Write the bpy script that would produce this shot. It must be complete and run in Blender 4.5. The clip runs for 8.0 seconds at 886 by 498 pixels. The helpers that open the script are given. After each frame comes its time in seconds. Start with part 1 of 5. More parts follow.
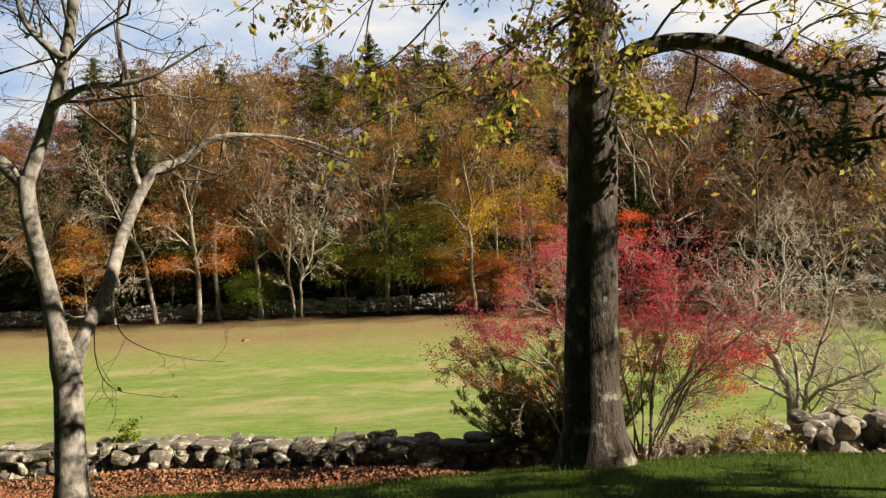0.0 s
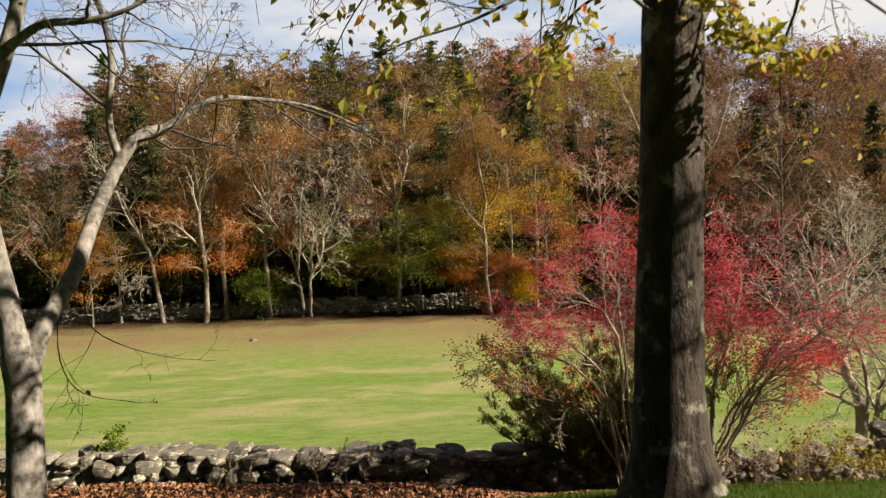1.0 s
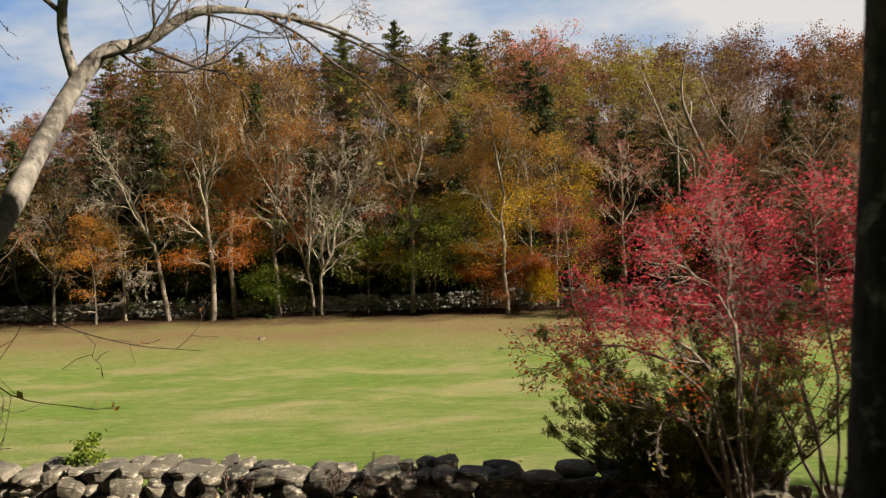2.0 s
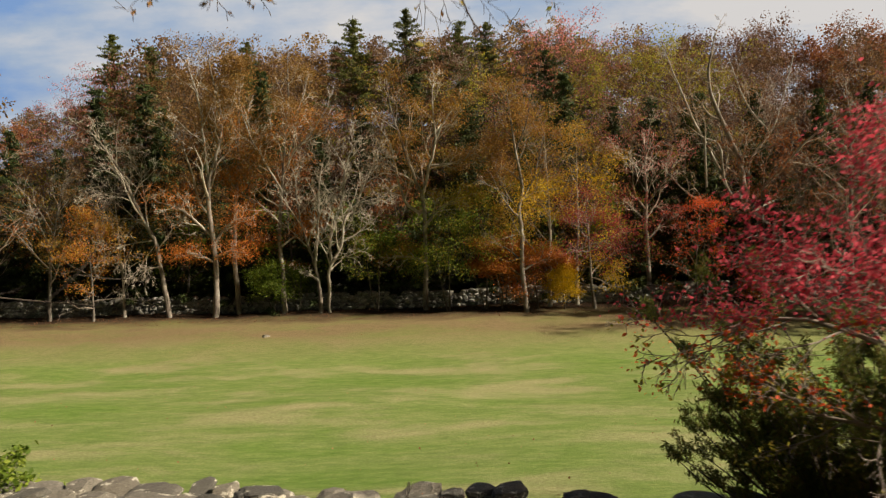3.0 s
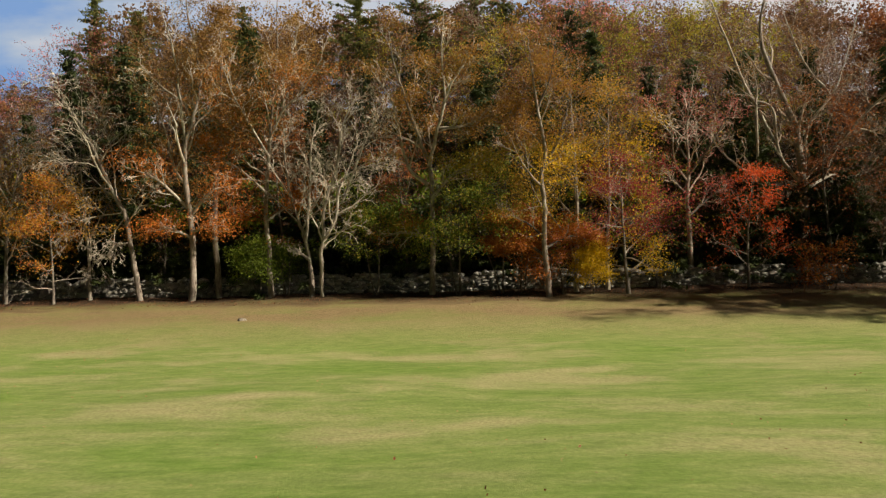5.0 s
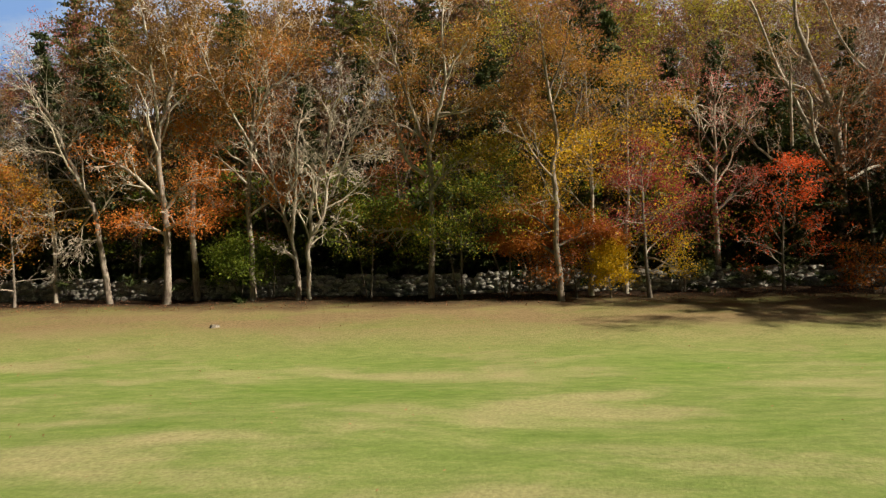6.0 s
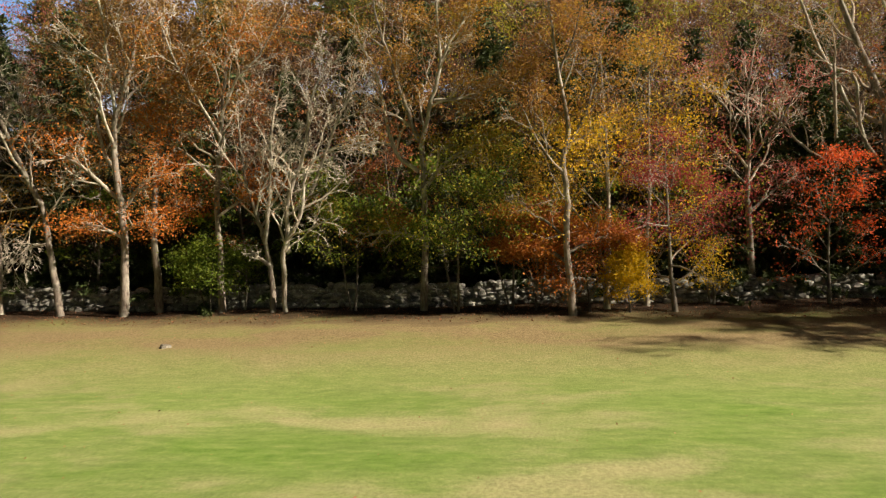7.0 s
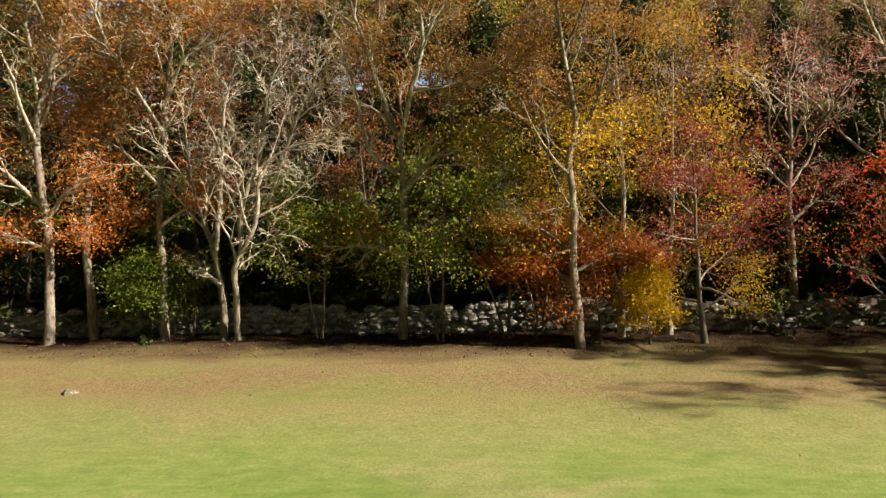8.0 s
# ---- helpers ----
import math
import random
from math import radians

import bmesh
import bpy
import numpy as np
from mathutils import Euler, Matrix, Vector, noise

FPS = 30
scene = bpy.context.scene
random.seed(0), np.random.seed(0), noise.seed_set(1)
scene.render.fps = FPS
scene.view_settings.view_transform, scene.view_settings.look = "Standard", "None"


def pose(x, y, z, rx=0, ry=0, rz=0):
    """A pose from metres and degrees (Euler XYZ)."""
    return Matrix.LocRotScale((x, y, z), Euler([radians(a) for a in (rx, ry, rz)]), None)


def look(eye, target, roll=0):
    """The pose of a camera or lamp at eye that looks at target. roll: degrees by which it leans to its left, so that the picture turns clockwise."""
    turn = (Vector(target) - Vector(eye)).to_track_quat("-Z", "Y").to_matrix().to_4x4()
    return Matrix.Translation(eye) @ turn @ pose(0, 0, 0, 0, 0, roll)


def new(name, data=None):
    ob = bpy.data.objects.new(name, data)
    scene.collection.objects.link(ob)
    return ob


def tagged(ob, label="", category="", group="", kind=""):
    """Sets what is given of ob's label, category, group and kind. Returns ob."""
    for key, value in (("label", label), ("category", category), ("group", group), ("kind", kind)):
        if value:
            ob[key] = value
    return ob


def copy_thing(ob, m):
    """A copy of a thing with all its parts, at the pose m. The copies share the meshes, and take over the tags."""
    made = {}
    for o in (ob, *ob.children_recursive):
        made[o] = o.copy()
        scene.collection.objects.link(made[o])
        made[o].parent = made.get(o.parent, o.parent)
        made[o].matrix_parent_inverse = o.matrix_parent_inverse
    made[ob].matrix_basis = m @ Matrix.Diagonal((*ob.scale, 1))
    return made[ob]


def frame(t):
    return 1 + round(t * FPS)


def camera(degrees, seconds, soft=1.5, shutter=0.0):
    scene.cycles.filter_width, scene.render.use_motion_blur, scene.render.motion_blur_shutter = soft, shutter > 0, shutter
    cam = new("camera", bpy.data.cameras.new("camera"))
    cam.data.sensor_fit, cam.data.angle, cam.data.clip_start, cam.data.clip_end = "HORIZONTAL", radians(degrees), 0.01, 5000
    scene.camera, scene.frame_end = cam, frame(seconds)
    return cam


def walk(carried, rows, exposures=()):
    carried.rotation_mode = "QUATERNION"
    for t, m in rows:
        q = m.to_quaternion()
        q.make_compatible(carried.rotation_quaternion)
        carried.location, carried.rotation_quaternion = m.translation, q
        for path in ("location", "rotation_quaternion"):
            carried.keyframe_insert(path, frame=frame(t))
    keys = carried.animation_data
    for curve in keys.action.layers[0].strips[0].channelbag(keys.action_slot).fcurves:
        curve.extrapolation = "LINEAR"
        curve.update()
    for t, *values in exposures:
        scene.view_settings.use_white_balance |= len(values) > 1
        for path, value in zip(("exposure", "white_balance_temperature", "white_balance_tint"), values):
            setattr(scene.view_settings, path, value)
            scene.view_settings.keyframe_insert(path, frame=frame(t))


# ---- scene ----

cam = camera(62.5, 8.0, soft=1.25, shutter=0.3)
METRES, EYE, TILT, LEAN, TURN = 27.0, 8.0, 1.0, 3.3, 0.0
ROWS = [
    (0.0, 0.0, 0.0, 0.0, 0.04, -2.57, -0.79),
    (0.5, -0.0033, 0.0225, -0.0039, 0.47, -2.52, -0.93),
    (1.0, -0.008, 0.052, -0.011, 0.87, -2.44, -1.02),
    (1.5, -0.0155, 0.0876, -0.0194, 1.26, -2.39, -1.14),
    (3.0, -0.0443, 0.22, -0.0521, 2.21, -2.15, -1.41),
    (3.5, -0.0458, 0.2729, -0.0666, 2.57, -2.1, -1.56),
    (4.0, -0.0444, 0.3289, -0.0841, 2.86, -2.0, -1.63),
    (4.5, -0.041, 0.3888, -0.1021, 3.18, -1.9, -1.71),
    (5.0, -0.039, 0.4534, -0.1215, 3.44, -1.85, -1.78),
    (6.5, -0.0311, 0.6872, -0.1307, 4.28, -1.84, -1.94),
    (7.0, -0.0255, 0.7767, -0.1258, 4.56, -1.8, -1.99),
    (7.5, -0.0165, 0.8739, -0.1194, 4.82, -1.75, -2.04),
    (8.0, -0.0079, 0.9756, -0.1091, 5.1, -1.72, -2.08),
]
EXPOSURES = [(0.0, 1.42, 7550, 12), (3.5, 0.92, 7550, 12), (5.0, 1.02, 7550, 12), (7.0, 1.4, 7550, 12), (8.0, 1.52, 7550, 12)]
walk(cam, [(t, pose(0, 0, EYE, TILT, LEAN, TURN) @ pose(METRES * x, METRES * y, METRES * z, 90 + pitch, roll, yaw)) for t, x, y, z, yaw, pitch, roll in ROWS], EXPOSURES)

# ---- world, sun, exposure ----
SUN_ELEV, SUN_SIDE = 32.0, -13.0
world = bpy.data.worlds.new("sky")
scene.world = world
world.use_nodes = True
sky = world.node_tree.nodes.new("ShaderNodeTexSky")
sky.sky_type, sky.sun_disc = "NISHITA", False
sky.sun_elevation, sky.sun_rotation = radians(SUN_ELEV), radians(90 - SUN_SIDE)
world.node_tree.links.new(sky.outputs[0], world.node_tree.nodes["Background"].inputs[0])
world.node_tree.nodes["Background"].inputs[1].default_value = 0.004
sun_way = Vector((math.cos(radians(SUN_SIDE)) * math.cos(radians(SUN_ELEV)), math.sin(radians(SUN_SIDE)) * math.cos(radians(SUN_ELEV)), math.sin(radians(SUN_ELEV))))
sun = new("sun", bpy.data.lights.new("sun", "SUN"))
sun.data.energy, sun.data.angle, sun.data.color = 5.0, radians(0.6), (1.0, 0.92, 0.80)
sun.matrix_world = look(sun_way * 200, (0, 0, 0))


# ---- materials ----
def material(name):
    m = bpy.data.materials.new(name)
    m.use_nodes = True
    return m, m.node_tree.nodes, m.node_tree.links, m.node_tree.nodes["Principled BSDF"]


def ramp_node(nodes, stops):
    r = nodes.new("ShaderNodeValToRGB")
    while len(r.color_ramp.elements) < len(stops):
        r.color_ramp.elements.new(0.5)
    for e, (at, c) in zip(r.color_ramp.elements, stops):
        e.position, e.color = at, (*c, 1)
    return r


def noise_node(nodes, links, vector, scale, detail=4, rough=0.6):
    n = nodes.new("ShaderNodeTexNoise")
    n.inputs["Scale"].default_value, n.inputs["Detail"].default_value, n.inputs["Roughness"].default_value = scale, detail, rough
    if vector:
        links.new(vector, n.inputs["Vector"])
    return n


def stretched(nodes, links, socket, scale):
    m = nodes.new("ShaderNodeMapping")
    m.inputs["Scale"].default_value = scale
    links.new(socket, m.inputs["Vector"])
    return m.outputs[0]


def mixed(nodes, links, factor, a, b, blend="MIX"):
    m = nodes.new("ShaderNodeMix")
    m.data_type, m.blend_type = "RGBA", blend
    for value, socket in ((factor, m.inputs[0]), (a, m.inputs[6]), (b, m.inputs[7])):
        if isinstance(value, (int, float)):
            socket.default_value = value
        elif isinstance(value, tuple):
            socket.default_value = (*value, 1)
        else:
            links.new(value, socket)
    return m.outputs[2]


def bump(nodes, links, height, strength, distance, shader):
    b = nodes.new("ShaderNodeBump")
    b.inputs["Strength"].default_value, b.inputs["Distance"].default_value = strength, distance
    links.new(height, b.inputs["Height"])
    links.new(b.outputs[0], shader.inputs["Normal"])


def leaf_material(name, colours, glow=0.45):
    """Leaves: every leaf its own colour, with light passing through."""
    m, nodes, links, p = material(name)
    geo, info = nodes.new("ShaderNodeNewGeometry"), nodes.new("ShaderNodeObjectInfo")
    r = ramp_node(nodes, [(i / max(1, len(colours) - 1), c) for i, c in enumerate(colours)])
    links.new(geo.outputs["Random Per Island"], r.inputs[0])
    hsv = nodes.new("ShaderNodeHueSaturation")
    span = nodes.new("ShaderNodeMapRange")
    span.inputs["To Min"].default_value, span.inputs["To Max"].default_value = 0.75, 1.2
    links.new(info.outputs["Random"], span.inputs["Value"])
    links.new(span.outputs[0], hsv.inputs["Value"])
    links.new(r.outputs[0], hsv.inputs["Color"])
    links.new(hsv.outputs[0], p.inputs["Base Color"])
    p.inputs["Roughness"].default_value = 0.6
    p.inputs["Specular IOR Level"].default_value = 0.25
    t, mix = nodes.new("ShaderNodeBsdfTranslucent"), nodes.new("ShaderNodeMixShader")
    links.new(hsv.outputs[0], t.inputs["Color"])
    mix.inputs[0].default_value = glow
    links.new(p.outputs[0], mix.inputs[1])
    links.new(t.outputs[0], mix.inputs[2])
    links.new(mix.outputs[0], nodes["Material Output"].inputs[0])
    return m


def bark_material(name, dark, light, lichen_or_dapple, scale=6.0, depth=0.02, patch=0.5, blotch=1.6, grain=0.22):
    m, nodes, links, p = material(name)
    co = nodes.new("ShaderNodeTexCoord").outputs["Object"]
    fine = noise_node(nodes, links, stretched(nodes, links, co, (scale, scale, scale * grain)), 2.5, 6, 0.65)
    broad = noise_node(nodes, links, co, blotch, 4, 0.6)
    r = ramp_node(nodes, [(0.3, dark), (0.72, light)])
    links.new(fine.outputs[0], r.inputs[0])
    patches = ramp_node(nodes, [(patch, (0, 0, 0)), (patch + 0.12, (1, 1, 1))])
    links.new(broad.outputs[0], patches.inputs[0])
    c = mixed(nodes, links, patches.outputs[0], r.outputs[0], lichen_or_dapple)
    c = mixed(nodes, links, 0.2, c, r.outputs[0])
    links.new(c, p.inputs["Base Color"])
    p.inputs["Roughness"].default_value = 0.9
    p.inputs["Specular IOR Level"].default_value = 0.2
    bump(nodes, links, fine.outputs[0], 0.7, depth, p)
    return m


def stone_material(name, colours, moss):
    m, nodes, links, p = material(name)
    co, info = nodes.new("ShaderNodeTexCoord").outputs["Object"], nodes.new("ShaderNodeObjectInfo")
    geo = nodes.new("ShaderNodeNewGeometry")
    add = nodes.new("ShaderNodeMath")
    links.new(info.outputs["Random"], add.inputs[0])
    links.new(geo.outputs["Random Per Island"], add.inputs[1])
    wrap = nodes.new("ShaderNodeMath")
    wrap.operation = "FRACT"
    links.new(add.outputs[0], wrap.inputs[0])
    r = ramp_node(nodes, [(i / (len(colours) - 1), c) for i, c in enumerate(colours)])
    links.new(wrap.outputs[0], r.inputs[0])
    grain = noise_node(nodes, links, co, 14, 8, 0.7)
    spots = noise_node(nodes, links, co, 3.0, 7, 0.7)
    shade = ramp_node(nodes, [(0.3, (0.45, 0.45, 0.45)), (0.7, (1.15, 1.15, 1.15))])
    links.new(grain.outputs[0], shade.inputs[0])
    c = mixed(nodes, links, 1.0, r.outputs[0], shade.outputs[0], "MULTIPLY")
    edge = ramp_node(nodes, [(0.54, (0, 0, 0)), (0.62, (0.8, 0.8, 0.8))])
    links.new(spots.outputs[0], edge.inputs[0])
    links.new(mixed(nodes, links, edge.outputs[0], c, moss), p.inputs["Base Color"])
    p.inputs["Roughness"].default_value = 0.85
    bump(nodes, links, grain.outputs[0], 0.8, 0.02, p)
    return m


def ground_material():
    """Mown grass with long dry streaks; trodden leaf mould, darkened for tree shade, in the wood and along the near
    wall.
    """
    m, nodes, links, p = material("meadow_grass")
    co = nodes.new("ShaderNodeTexCoord").outputs["Object"]
    wind = noise_node(nodes, links, co, 0.16, 3, 0.5)
    warp = nodes.new("ShaderNodeVectorMath")
    warp.operation, warp.inputs[1].default_value, warp.inputs[2].default_value = "MULTIPLY_ADD", (5.0, 3.0, 0.0), (0.0, 0.0, 0.0)
    links.new(wind.outputs["Color"], warp.inputs[0])
    links.new(co, warp.inputs[2])
    streak = noise_node(nodes, links, stretched(nodes, links, warp.outputs[0], (0.12, 0.24, 0.0)), 1.0, 6, 0.6)
    patch = noise_node(nodes, links, stretched(nodes, links, warp.outputs[0], (0.18, 0.34, 0.0)), 1.2, 7, 0.64)
    fine = noise_node(nodes, links, stretched(nodes, links, co, (1.0, 1.0, 0.2)), 14.0, 6, 0.75)
    tuft = noise_node(nodes, links, stretched(nodes, links, co, (1.0, 2.0, 0.2)), 1.6, 5, 0.7)
    green = ramp_node(nodes, [(0.3, (0.072, 0.138, 0.022)), (0.5, (0.118, 0.196, 0.04)), (0.72, (0.185, 0.24, 0.072))])
    links.new(tuft.outputs[0], green.inputs[0])
    dry = ramp_node(nodes, [(0.3, (0.22, 0.2, 0.1)), (0.7, (0.38, 0.345, 0.2))])
    links.new(fine.outputs[0], dry.inputs[0])
    both = nodes.new("ShaderNodeMath")
    both.operation, both.inputs[1].default_value = "MULTIPLY_ADD", 0.5
    links.new(patch.outputs[0], both.inputs[0])
    half = nodes.new("ShaderNodeMath")
    half.operation, half.inputs[1].default_value = "MULTIPLY", 0.5
    links.new(streak.outputs[0], half.inputs[0])
    links.new(half.outputs[0], both.inputs[2])
    sel = ramp_node(nodes, [(0.40, (0.0, 0.0, 0.0)), (0.50, (0.2, 0.2, 0.2)), (0.58, (0.65, 0.65, 0.65)), (0.68, (1.0, 1.0, 1.0))])
    links.new(both.outputs[0], sel.inputs[0])
    # the far margin of the field is drier; its brown is darkened for tree shade
    sep = nodes.new("ShaderNodeSeparateXYZ")
    links.new(co, sep.inputs[0])
    margin = nodes.new("ShaderNodeMapRange")
    for key, value in (("From Min", 38.5), ("From Max", 46.5), ("To Min", 0.0), ("To Max", 1.0)):
        margin.inputs[key].default_value = value
    links.new(sep.outputs["Y"], margin.inputs["Value"])
    most = nodes.new("ShaderNodeMath")
    most.operation = "MAXIMUM"
    links.new(sel.outputs[0], most.inputs[0])
    brk = nodes.new("ShaderNodeMath")
    brk.operation = "MULTIPLY"
    links.new(margin.outputs[0], brk.inputs[0])
    links.new(patch.outputs[0], brk.inputs[1])
    scaled = nodes.new("ShaderNodeMath")
    scaled.operation, scaled.inputs[1].default_value = "MULTIPLY", 1.8
    links.new(brk.outputs[0], scaled.inputs[0])
    links.new(scaled.outputs[0], most.inputs[1])
    brown = ramp_node(nodes, [(0.3, (0.10, 0.074, 0.036)), (0.5, (0.18, 0.138, 0.072)), (0.7, (0.25, 0.195, 0.11))])
    links.new(fine.outputs[0], brown.inputs[0])
    straw = mixed(nodes, links, margin.outputs[0], dry.outputs[0], brown.outputs[0])
    c = mixed(nodes, links, most.outputs[0], green.outputs[0], straw)
    shade = ramp_node(nodes, [(0.25, (0.72, 0.72, 0.72)), (0.75, (1.2, 1.2, 1.2))])
    links.new(fine.outputs[0], shade.inputs[0])
    c = mixed(nodes, links, 1.0, c, shade.outputs[0], "MULTIPLY")
    # lawn this side of the near wall: lusher green
    lawn = nodes.new("ShaderNodeMapRange")
    for key, value in (("From Min", 9.9), ("From Max", 9.3), ("To Min", 0.0), ("To Max", 1.0)):
        lawn.inputs[key].default_value = value
    wob = nodes.new("ShaderNodeMath")
    wob.operation, wob.inputs[1].default_value = "MULTIPLY_ADD", 0.8
    links.new(tuft.outputs[0], wob.inputs[0])
    links.new(sep.outputs["Y"], wob.inputs[2])
    links.new(wob.outputs[0], lawn.inputs["Value"])
    lush = ramp_node(nodes, [(0.3, (0.02, 0.046, 0.004)), (0.7, (0.05, 0.088, 0.008))])
    links.new(fine.outputs[0], lush.inputs[0])
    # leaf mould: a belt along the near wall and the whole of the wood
    # tones darker than mould alone, imitating the shade strip under the edge trees
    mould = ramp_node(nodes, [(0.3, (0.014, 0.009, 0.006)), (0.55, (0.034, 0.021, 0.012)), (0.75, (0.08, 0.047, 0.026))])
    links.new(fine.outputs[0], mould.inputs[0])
    # the darkened mould also spreads in front of the wall, where shade falls
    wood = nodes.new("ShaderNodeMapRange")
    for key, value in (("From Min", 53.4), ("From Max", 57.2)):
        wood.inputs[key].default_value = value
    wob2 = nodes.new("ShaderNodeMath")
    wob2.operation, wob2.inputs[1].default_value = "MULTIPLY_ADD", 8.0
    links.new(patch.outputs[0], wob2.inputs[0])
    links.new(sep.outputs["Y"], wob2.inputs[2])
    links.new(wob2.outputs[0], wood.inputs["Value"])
    before = nodes.new("ShaderNodeMapRange")
    for key, value in (("From Min", 12.5), ("From Max", 11.7)):
        before.inputs[key].default_value = value
    links.new(wob.outputs[0], before.inputs["Value"])
    c = mixed(nodes, links, before.outputs[0], c, mould.outputs[0])
    c = mixed(nodes, links, lawn.outputs[0], c, lush.outputs[0])
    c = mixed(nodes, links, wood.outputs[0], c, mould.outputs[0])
    links.new(c, p.inputs["Base Color"])
    p.inputs["Roughness"].default_value = 0.95
    p.inputs["Specular IOR Level"].default_value = 0.1
    bump(nodes, links, fine.outputs[0], 0.6, 0.05, p)
    return m


GROUND = ground_material()
BARK_PALE = bark_material("pale_bark", (0.12, 0.10, 0.082), (0.44, 0.40, 0.34), (0.36, 0.36, 0.31), 5, 0.02)
BARK_GREY = bark_material("grey_bark", (0.045, 0.038, 0.032), (0.17, 0.15, 0.13), (0.15, 0.15, 0.125), 6, 0.025)
BARK_MID = bark_material("brown_grey_bark", (0.075, 0.06, 0.05), (0.29, 0.25, 0.215), (0.26, 0.25, 0.215), 5, 0.02)
BARK_DARK = bark_material("dark_bark", (0.012, 0.010, 0.009), (0.085, 0.07, 0.06), (0.25, 0.25, 0.21), 4.5, 0.08, 0.57, 4.5, 0.4)
# dark blotches: mottled bark, deepened to imitate dappled shade
BARK_SMOOTH = bark_material("smooth_pale_bark", (0.07, 0.064, 0.058), (0.31, 0.295, 0.27), (0.055, 0.05, 0.045), 4.0, 0.03, 0.5, 7.0, 0.55)
TWIG = bark_material("twig_bark", (0.12, 0.10, 0.085), (0.30, 0.26, 0.22), (0.27, 0.25, 0.21), 9, 0.003)
TWIG_MID = bark_material("brown_twig_bark", (0.17, 0.14, 0.11), (0.36, 0.30, 0.24), (0.30, 0.27, 0.22), 9, 0.003)
TWIG_PALE = bark_material("pale_twig_bark", (0.26, 0.23, 0.19), (0.52, 0.47, 0.39), (0.42, 0.40, 0.34), 9, 0.003)
TWIG_DARK = bark_material("dark_twig_bark", (0.03, 0.024, 0.02), (0.10, 0.08, 0.065), (0.12, 0.11, 0.09), 9, 0.003)
LEAF_RUST = leaf_material("rust_leaves", [(0.30, 0.075, 0.018), (0.42, 0.14, 0.028), (0.50, 0.20, 0.04), (0.36, 0.105, 0.02)])
LEAF_OCHRE = leaf_material("ochre_leaves", [(0.31, 0.165, 0.022), (0.42, 0.235, 0.033), (0.48, 0.295, 0.05), (0.35, 0.195, 0.028)])
LEAF_BROWN = leaf_material("brown_leaves", [(0.22, 0.10, 0.03), (0.30, 0.15, 0.048), (0.25, 0.125, 0.042), (0.34, 0.18, 0.06)])
LEAF_YELLOW = leaf_material("yellow_leaves", [(0.50, 0.32, 0.015), (0.64, 0.43, 0.025), (0.56, 0.36, 0.02), (0.40, 0.31, 0.02)])
LEAF_OLIVE = leaf_material("olive_leaves", [(0.19, 0.195, 0.02), (0.29, 0.28, 0.034), (0.38, 0.33, 0.043), (0.30, 0.22, 0.036)])
LEAF_RED = leaf_material("scarlet_leaves", [(0.55, 0.07, 0.022), (0.66, 0.15, 0.04), (0.60, 0.11, 0.03), (0.48, 0.05, 0.02)])
LEAF_CRIMSON = leaf_material("crimson_leaves", [(0.55, 0.05, 0.09), (0.68, 0.13, 0.17), (0.60, 0.07, 0.10), (0.46, 0.03, 0.05)], 0.55)
LEAF_PINK = leaf_material("pink_leaves", [(0.50, 0.13, 0.13), (0.62, 0.22, 0.20), (0.54, 0.17, 0.14), (0.42, 0.12, 0.10)])
LEAF_MAUVE = leaf_material("withered_leaves", [(0.14, 0.072, 0.046), (0.20, 0.105, 0.066), (0.17, 0.085, 0.055), (0.23, 0.13, 0.08)])
LEAF_TAN = leaf_material("tan_leaves", [(0.18, 0.10, 0.024), (0.27, 0.155, 0.042), (0.23, 0.125, 0.033), (0.33, 0.20, 0.06)])
LEAF_DULL = leaf_material("dull_brown_leaves", [(0.12, 0.07, 0.032), (0.19, 0.11, 0.05), (0.16, 0.085, 0.04), (0.23, 0.14, 0.065)])
LEAF_RUSSET = leaf_material("russet_leaves", [(0.19, 0.055, 0.022), (0.28, 0.10, 0.038), (0.32, 0.13, 0.045), (0.24, 0.08, 0.03)])
LEAF_DARKRED = leaf_material("dark_red_leaves", [(0.24, 0.03, 0.035), (0.36, 0.07, 0.06), (0.30, 0.05, 0.045)])
LEAF_GREEN = leaf_material("evergreen_leaves", [(0.07, 0.125, 0.016), (0.15, 0.225, 0.028), (0.25, 0.31, 0.045)], 0.5)
LEAF_JUNIPER = leaf_material("juniper_needles", [(0.06, 0.09, 0.016), (0.12, 0.155, 0.028), (0.20, 0.20, 0.042), (0.15, 0.10, 0.035)], 0.45)
LEAF_OAK = leaf_material("yellow_green_leaves", [(0.22, 0.23, 0.03), (0.34, 0.33, 0.05), (0.42, 0.34, 0.07), (0.24, 0.15, 0.06)], 0.55)
NEEDLE = leaf_material("conifer_needles", [(0.02, 0.032, 0.01), (0.04, 0.062, 0.018), (0.065, 0.085, 0.025)], 0.2)
NEEDLE_SOFT = leaf_material("larch_needles", [(0.055, 0.075, 0.02), (0.10, 0.12, 0.03), (0.155, 0.145, 0.045)], 0.35)
LITTER = leaf_material("fallen_leaves", [(0.13, 0.045, 0.02), (0.24, 0.10, 0.05), (0.32, 0.16, 0.085), (0.10, 0.05, 0.03)], 0.1)
BLADES = leaf_material("grass_blades", [(0.024, 0.052, 0.005), (0.048, 0.086, 0.008), (0.085, 0.11, 0.013)], 0.3)
STONE = stone_material("field_stone", [(0.088, 0.081, 0.067), (0.195, 0.18, 0.148), (0.118, 0.105, 0.08), (0.30, 0.278, 0.225), (0.072, 0.069, 0.057)], (0.54, 0.52, 0.43))
